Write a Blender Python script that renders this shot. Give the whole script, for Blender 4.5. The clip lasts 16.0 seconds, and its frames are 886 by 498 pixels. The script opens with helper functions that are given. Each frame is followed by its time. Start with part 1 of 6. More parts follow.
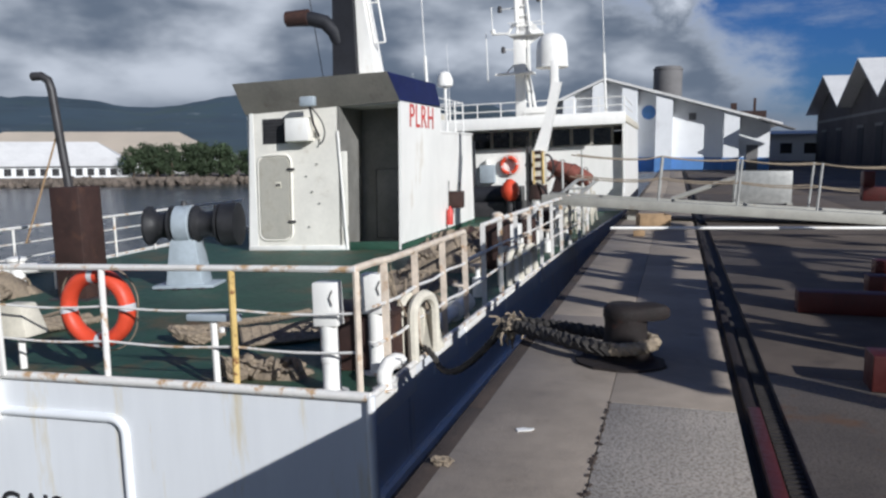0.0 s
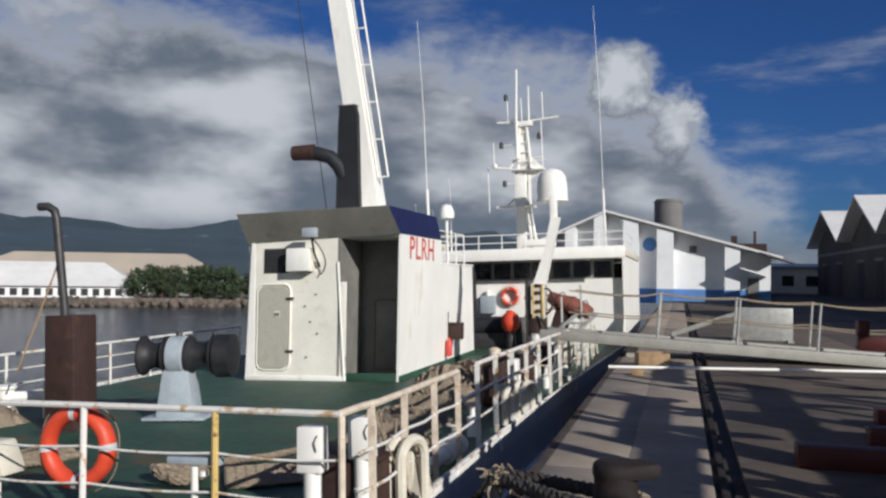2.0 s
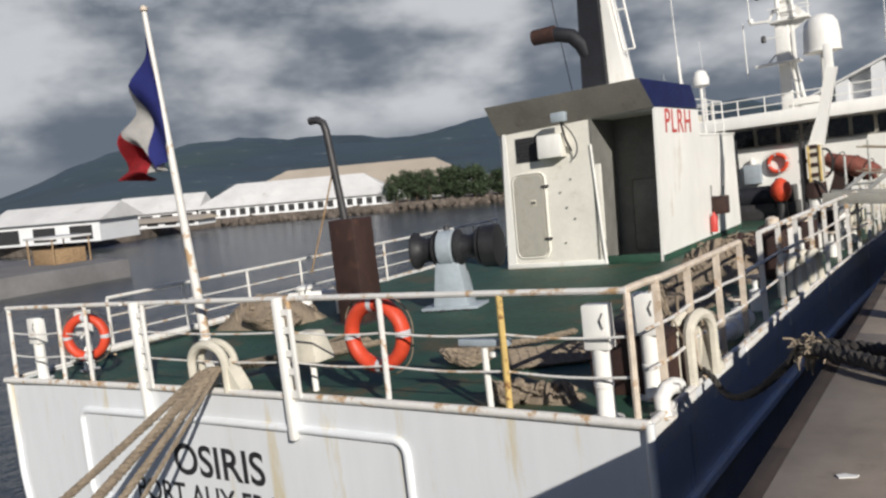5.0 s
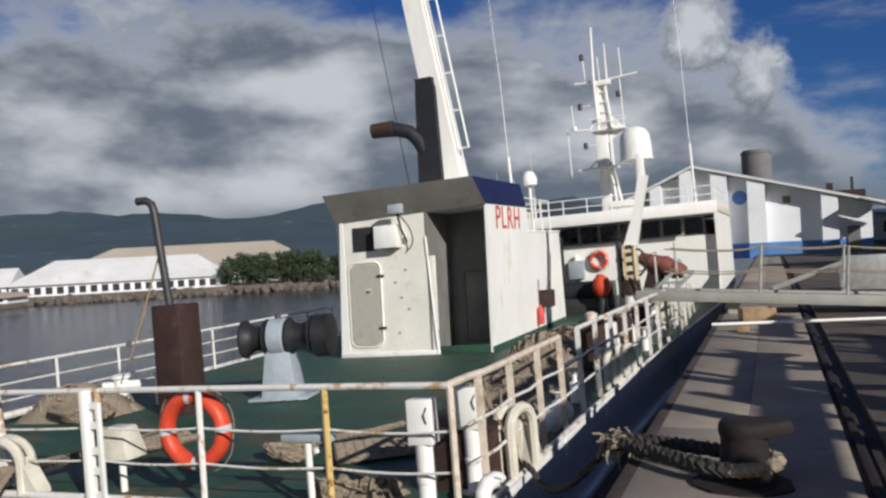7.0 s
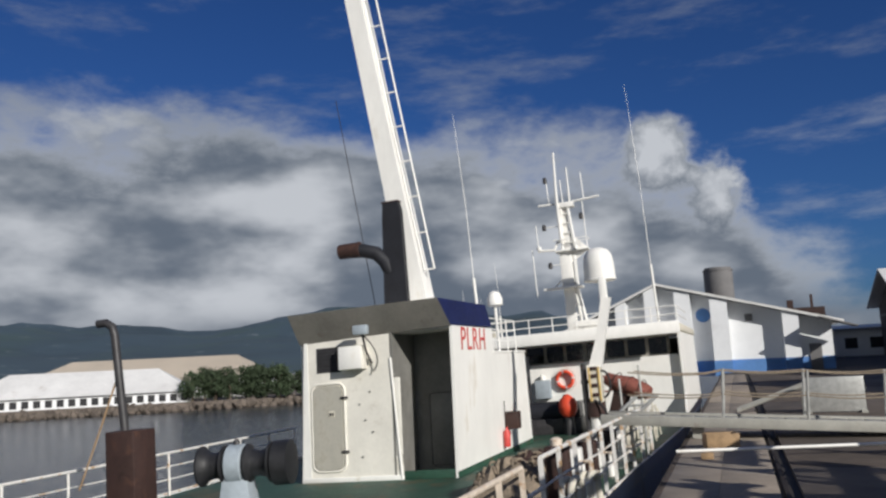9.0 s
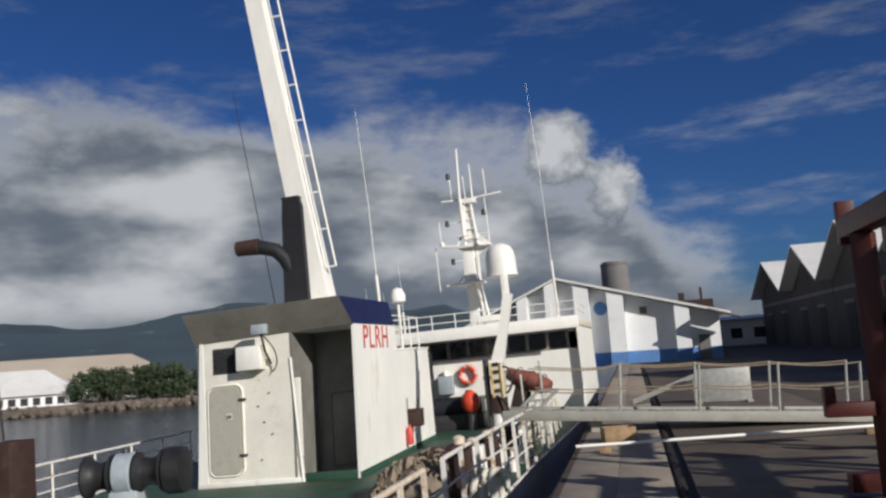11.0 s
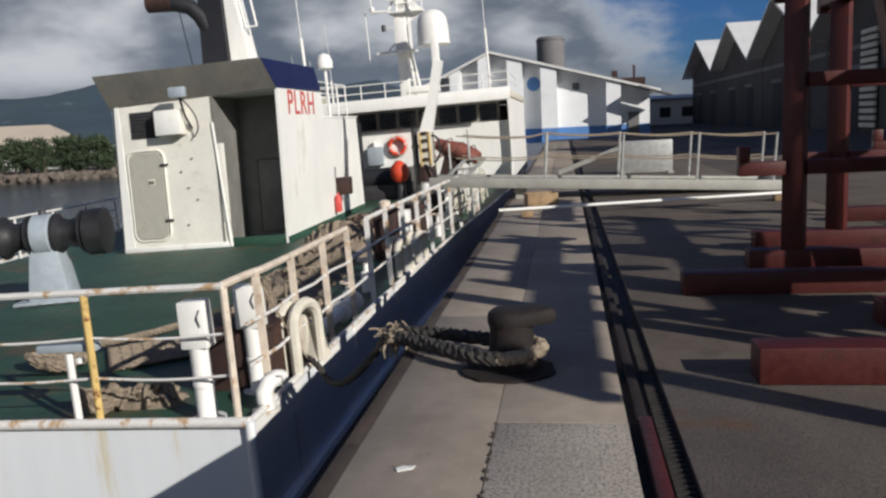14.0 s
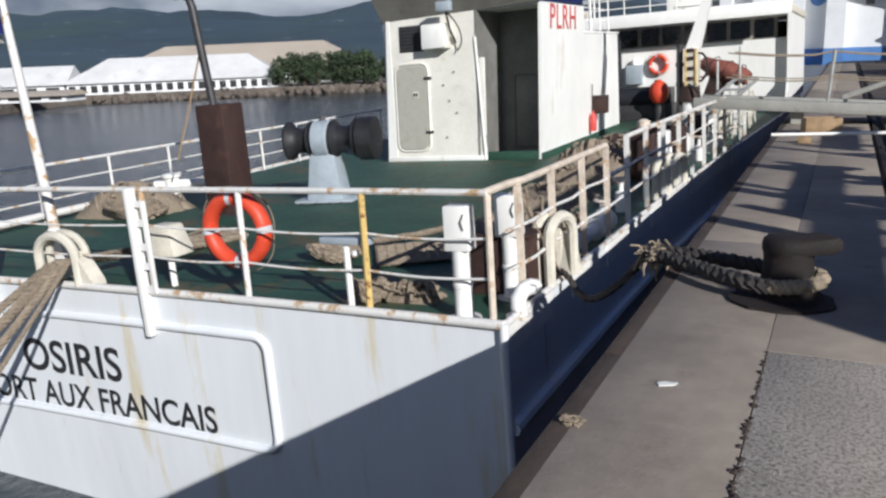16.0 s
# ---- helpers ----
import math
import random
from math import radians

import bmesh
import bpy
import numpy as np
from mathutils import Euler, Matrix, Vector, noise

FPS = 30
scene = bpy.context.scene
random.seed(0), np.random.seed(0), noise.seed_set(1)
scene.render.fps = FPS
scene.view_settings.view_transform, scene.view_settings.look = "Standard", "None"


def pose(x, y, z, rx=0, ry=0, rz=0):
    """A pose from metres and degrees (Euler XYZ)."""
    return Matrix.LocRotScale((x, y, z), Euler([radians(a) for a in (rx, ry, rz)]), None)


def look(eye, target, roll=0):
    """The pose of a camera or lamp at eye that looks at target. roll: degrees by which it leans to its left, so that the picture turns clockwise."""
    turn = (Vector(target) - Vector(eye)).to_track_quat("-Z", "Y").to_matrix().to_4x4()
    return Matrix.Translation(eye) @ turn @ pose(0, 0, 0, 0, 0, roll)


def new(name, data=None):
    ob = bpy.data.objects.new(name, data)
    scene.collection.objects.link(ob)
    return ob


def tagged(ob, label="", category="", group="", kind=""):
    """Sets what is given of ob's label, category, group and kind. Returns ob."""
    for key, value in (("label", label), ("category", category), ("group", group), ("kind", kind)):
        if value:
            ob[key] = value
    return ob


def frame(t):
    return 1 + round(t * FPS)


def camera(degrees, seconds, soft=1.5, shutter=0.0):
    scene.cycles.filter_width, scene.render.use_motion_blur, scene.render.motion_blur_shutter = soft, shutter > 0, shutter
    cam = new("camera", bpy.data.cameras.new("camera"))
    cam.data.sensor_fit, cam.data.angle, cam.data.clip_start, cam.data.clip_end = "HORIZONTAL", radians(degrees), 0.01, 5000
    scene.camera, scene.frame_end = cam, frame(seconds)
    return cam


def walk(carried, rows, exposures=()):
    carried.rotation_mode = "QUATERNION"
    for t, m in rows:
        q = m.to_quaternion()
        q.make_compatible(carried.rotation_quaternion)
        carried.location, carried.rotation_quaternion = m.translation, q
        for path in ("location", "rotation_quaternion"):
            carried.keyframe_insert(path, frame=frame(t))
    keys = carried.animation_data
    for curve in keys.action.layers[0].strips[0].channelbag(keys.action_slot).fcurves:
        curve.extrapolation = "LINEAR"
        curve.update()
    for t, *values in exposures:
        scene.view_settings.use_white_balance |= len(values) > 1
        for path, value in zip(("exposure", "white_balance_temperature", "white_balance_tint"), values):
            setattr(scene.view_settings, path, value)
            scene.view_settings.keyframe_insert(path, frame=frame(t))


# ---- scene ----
CAM = camera(58.0, 16.0, soft=2.5)
PATH = [
    (0, (-0.001, 0.182, 1.548), (-0.554, 2.088, 1.302), -0.1),
    (0.5, (0.072, 0.184, 1.611), (-0.366, 2.133, 1.523), -0.4),
    (1, (0.108, 0.146, 1.666), (-0.313, 2.101, 1.667), -1.0),
    (1.5, (0.121, 0.182, 1.704), (-0.29, 2.138, 1.77), -0.5),
    (2, (0.109, 0.255, 1.723), (-0.459, 2.171, 1.789), 0.9),
    (2.5, (0.052, 0.246, 1.706), (-0.796, 2.056, 1.648), 0.3),
    (3, (-0.03, 0.302, 1.674), (-1.056, 2.013, 1.539), -0.5),
    (5.5, (-0.205, 0.339, 1.614), (-1.312, 1.994, 1.423), -5.5),
    (6, (-0.152, 0.372, 1.635), (-1.102, 2.124, 1.473), -4.7),
    (6.5, (-0.117, 0.377, 1.644), (-0.955, 2.189, 1.521), -3.5),
    (7, (-0.085, 0.344, 1.677), (-0.845, 2.194, 1.677), -2.9),
    (7.5, (-0.048, 0.309, 1.745), (-0.776, 2.165, 1.905), -2.5),
    (8, (0.002, 0.282, 1.797), (-0.715, 2.135, 2.026), -2.4),
    (8.5, (0.04, 0.243, 1.829), (-0.651, 2.1, 2.102), -2.5),
    (11, (0.015, 0.452, 1.952), (-0.423, 2.388, 2.203), -3.7),
    (11.5, (0.034, 0.487, 1.925), (-0.285, 2.454, 2.101), -4.0),
    (12, (0.079, 0.535, 1.877), (-0.206, 2.514, 1.945), -4.0),
    (12.5, (0.071, 0.599, 1.845), (-0.214, 2.578, 1.798), -4.2),
    (13, (0.078, 0.634, 1.803), (-0.184, 2.611, 1.648), -3.6),
    (13.5, (0.083, 0.656, 1.755), (-0.2, 2.623, 1.528), -3.2),
    (14, (0.079, 0.677, 1.72), (-0.227, 2.629, 1.41), -2.9),
    (14.5, (0.08, 0.69, 1.693), (-0.309, 2.611, 1.295), -2.9),
    (15, (0.04, 0.663, 1.648), (-0.495, 2.527, 1.159), -1.7),
    (15.5, (-0.02, 0.639, 1.641), (-0.735, 2.44, 1.144), -2.1),
    (16, (-0.069, 0.621, 1.651), (-0.942, 2.356, 1.176), -2.3),
]
EXPOSURES = [(0.0, -0.04, 5850, 10), (1.0, -0.18, 5950, 10), (2.0, -0.15, 6200, 10), (3.0, -0.10, 6450, 10), (5.5, -0.11, 6400, 10), (7.0, -0.16, 6250, 10), (8.5, -0.18, 6250, 10), (11.0, -0.22, 6400, 10), (12.0, -0.22, 6350, 10), (13.5, -0.2, 6500, 10), (14.5, -0.02, 6080, 10), (16.0, 0.06, 5950, 10)]
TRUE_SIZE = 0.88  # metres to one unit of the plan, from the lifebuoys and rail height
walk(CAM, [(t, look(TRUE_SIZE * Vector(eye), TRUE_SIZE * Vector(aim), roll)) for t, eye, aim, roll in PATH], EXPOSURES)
MOOR_END = (-8.6, 3.0, -2.9)
# ---- world, sun ----
SUN_WAY = Vector((-0.72, 0.55, -0.42)).normalized()
world = bpy.data.worlds.new("sky")
scene.world = world
world.use_nodes = True


def nd(tree, kind, **props):
    n = tree.nodes.new(kind)
    for k, v in props.items():
        if k == "inp":
            for a, b in v.items():
                n.inputs[a].default_value = b
        elif k == "op":
            n.operation = v
        elif k == "kind2":
            n.noise_dimensions = v
    return n


def build_sky():
    t = world.node_tree
    t.nodes.clear()
    L = t.links.new
    out, bg = t.nodes.new("ShaderNodeOutputWorld"), t.nodes.new("ShaderNodeBackground")
    sky = t.nodes.new("ShaderNodeTexSky")
    sky.sky_type, sky.sun_disc = "NISHITA", False
    sky.sun_elevation = math.asin(-SUN_WAY.z)
    sky.sun_rotation = math.atan2(-SUN_WAY.x, -SUN_WAY.y)
    sky.air_density, sky.dust_density, sky.ozone_density = 1.0, 0.6, 2.5
    tc = t.nodes.new("ShaderNodeTexCoord")
    sep = t.nodes.new("ShaderNodeSeparateXYZ")
    L(tc.outputs["Generated"], sep.inputs[0])

    def math_(op, a, b=None, clamp=False):
        m = t.nodes.new("ShaderNodeMath")
        m.operation, m.use_clamp = op, clamp
        for i, v in enumerate((a, b)):
            if v is None:
                continue
            if isinstance(v, (int, float)):
                m.inputs[i].default_value = v
            else:
                L(v, m.inputs[i])
        return m.outputs[0]

    def ramp(v, a, b, lo=0.0, hi=1.0):
        m = t.nodes.new("ShaderNodeMapRange")
        m.interpolation_type = "SMOOTHSTEP"
        L(v, m.inputs[0])
        for i, q in enumerate((a, b, lo, hi)):
            m.inputs[i + 1].default_value = q
        return m.outputs[0]

    def clouds(scale, detail, rough, squash, offset):
        mp = t.nodes.new("ShaderNodeMapping")
        mp.inputs["Scale"].default_value = (1, 1, squash)
        mp.inputs["Location"].default_value = offset
        L(tc.outputs["Generated"], mp.inputs[0])
        n = t.nodes.new("ShaderNodeTexNoise")
        n.inputs["Scale"].default_value, n.inputs["Detail"].default_value, n.inputs["Roughness"].default_value = scale, detail, rough
        L(mp.outputs[0], n.inputs["Vector"])
        return n.outputs[0]

    x, y, z = sep.outputs
    big = clouds(3.2, 8, 0.56, 2.6, (0.3, 0.1, 0.4))
    fine = clouds(9.0, 7, 0.6, 1.7, (1.3, 2.1, 0.2))
    shape = math_("ADD", math_("MULTIPLY", big, 0.6), math_("MULTIPLY", fine, 0.4))
    # a bank of cloud low over the hills, thinning eastwards
    lim = math_("ADD", ramp(x, -0.10, 0.18, 0.270, 0.05), ramp(x, -0.2, -0.5, 0.0, 0.05))
    # cloud out of view, added behind and to the right as neutral fill light
    lim = math_("MAXIMUM", lim, math_("MAXIMUM", ramp(y, -0.05, -0.5, 0.0, 0.62), ramp(x, 0.45, 0.75, 0.0, 0.55)))
    edge = math_("ADD", math_("SUBTRACT", lim, z), math_("MULTIPLY", math_("SUBTRACT", shape, 0.5), 0.42))
    puff = clouds(26.0, 6, 0.58, 1.0, (0.4, 1.7, 0.9))
    # towering cumulus heads that grow out of the bank
    heads = []
    for (px, py, pz), size in HEADS:
        v = t.nodes.new("ShaderNodeVectorMath")
        v.operation = "DISTANCE"
        L(tc.outputs["Generated"], v.inputs[0])
        v.inputs[1].default_value = (px, py, pz)
        d = math_("ADD", v.outputs["Value"], math_("MULTIPLY", math_("SUBTRACT", puff, 0.5), -0.07))
        edge = math_("ADD", edge, ramp(d, size * 1.25, 0.0, 0.0, 0.15))
        heads.append(math_("MULTIPLY", ramp(d, size * 1.15, size * 0.2), math_("ADD", math_("MULTIPLY", puff, 1.5), 0.2)))
    mask = ramp(edge, -0.03, 0.07)
    wisps = math_("MULTIPLY", ramp(clouds(4.0, 8, 0.62, 4.0, (2.2, 5.1, 1.0)), 0.48, 0.74), 0.5)
    mask = math_("MAXIMUM", mask, wisps)
    tone = clouds(4.6, 4, 0.5, 2.2, (4.3, 0.7, 2.1))
    lit = math_("ADD", math_("MULTIPLY", tone, 0.82), math_("MULTIPLY", fine, 0.18))
    lit = ramp(math_("ADD", lit, math_("ADD", math_("MULTIPLY", x, -0.10), -0.015)), 0.445, 0.68)
    for h in heads:
        lit = math_("MAXIMUM", lit, h)
    # thin edges glow, the deep base near the hills is dull
    lit = math_("MAXIMUM", lit, ramp(edge, 0.10, 0.02, 0.0, 0.75))
    lit = math_("MULTIPLY", lit, ramp(z, 0.22, 0.36, 1.0, 0.5))
    lit = math_("MULTIPLY", lit, ramp(z, 0.03, 0.085, 0.25, 1.0))
    col = t.nodes.new("ShaderNodeMixRGB")
    L(lit, col.inputs[0])
    col.inputs[1].default_value = (*CLOUD_DARK, 1)
    col.inputs[2].default_value = (*CLOUD_LIT, 1)
    mix = t.nodes.new("ShaderNodeMixRGB")
    L(mask, mix.inputs[0])
    tint = t.nodes.new("ShaderNodeMixRGB")
    tint.blend_type = "MULTIPLY"
    tint.inputs[0].default_value = 1
    L(sky.outputs[0], tint.inputs[1])
    tint.inputs[2].default_value = (*SKY_TINT, 1)
    L(tint.outputs[0], mix.inputs[1])
    L(col.outputs[0], mix.inputs[2])
    L(mix.outputs[0], bg.inputs[0])
    bg.inputs[1].default_value = SKY_STRENGTH
    L(bg.outputs[0], out.inputs[0])


HEADS = [((-0.066, 0.968, 0.236), 0.046), ((-0.004, 0.983, 0.188), 0.044)]
CLOUD_DARK, CLOUD_LIT = (3.0, 3.6, 4.5), (12.8, 13.1, 13.6)
SKY_TINT = (0.34, 0.64, 1.22)
SKY_STRENGTH = 0.048
build_sky()
sun_data = bpy.data.lights.new("sun", "SUN")
sun_data.energy, sun_data.angle, sun_data.color = 5.0, radians(0.5), (1.0, 0.945, 0.86)
sun = new("sun", sun_data)
sun.matrix_world = look((0, 0, 60), Vector((0, 0, 60)) + SUN_WAY)


# ---- materials ----
def material(name, color, rough=0.6, metal=0.0, var=0.25, scale=6.0, bump=0.0, bump_scale=40.0, second=None, spots=None, coat=0.0, stretch=(1, 1, 1)):
    """color varied at two scales; second: (colour, threshold, width, scale) patches of wear; spots: same, finer."""
    m = bpy.data.materials.new(name)
    m.use_nodes = True
    t = m.node_tree
    b = t.nodes["Principled BSDF"]
    L = t.links.new
    tc = t.nodes.new("ShaderNodeTexCoord")
    mp = t.nodes.new("ShaderNodeMapping")
    mp.inputs["Scale"].default_value = stretch
    L(tc.outputs["Object"], mp.inputs[0])

    def noise_(s, d=5, r=0.6):
        n = t.nodes.new("ShaderNodeTexNoise")
        n.inputs["Scale"].default_value, n.inputs["Detail"].default_value, n.inputs["Roughness"].default_value = s, d, r
        L(mp.outputs[0], n.inputs["Vector"])
        return n.outputs[0]

    def mapr(v, a, c, lo, hi):
        n = t.nodes.new("ShaderNodeMapRange")
        L(v, n.inputs[0])
        for i, q in enumerate((a, c, lo, hi)):
            n.inputs[i + 1].default_value = q
        return n.outputs[0]

    big, small = noise_(scale), noise_(scale * 9)
    add = t.nodes.new("ShaderNodeMath")
    add.operation = "ADD"
    L(mapr(big, 0.3, 0.7, -var, var), add.inputs[0])
    L(mapr(small, 0.3, 0.7, -var * 0.5, var * 0.5), add.inputs[1])
    info = t.nodes.new("ShaderNodeObjectInfo")
    add2 = t.nodes.new("ShaderNodeMath")
    add2.operation = "ADD"
    L(add.outputs[0], add2.inputs[0])
    L(mapr(info.outputs["Random"], 0, 1, 1 - var * 0.25, 1 + var * 0.25), add2.inputs[1])
    mul = t.nodes.new("ShaderNodeMixRGB")
    mul.blend_type = "MULTIPLY"
    mul.inputs[0].default_value = 1
    mul.inputs[1].default_value = (*color, 1)
    L(add2.outputs[0], mul.inputs[2])
    col = mul.outputs[0]
    for extra in (second, spots):
        if extra:
            c2, th, w, sc = extra
            mx = t.nodes.new("ShaderNodeMixRGB")
            L(mapr(noise_(sc, 8, 0.68), th, th + w, 0, 1), mx.inputs[0])
            L(col, mx.inputs[1])
            mx.inputs[2].default_value = (*c2, 1)
            col = mx.outputs[0]
    L(col, b.inputs["Base Color"])
    L(mapr(small, 0.3, 0.7, max(rough - 0.1, 0.02), min(rough + 0.1, 1)), b.inputs["Roughness"])
    b.inputs["Metallic"].default_value = metal
    b.inputs["Coat Weight"].default_value = coat
    if bump:
        bp = t.nodes.new("ShaderNodeBump")
        bp.inputs["Strength"].default_value = min(1.0, bump)
        bp.inputs["Distance"].default_value = 0.01
        L(noise_(bump_scale, 6, 0.7), bp.inputs["Height"])
        L(bp.outputs[0], b.inputs["Normal"])
    return m


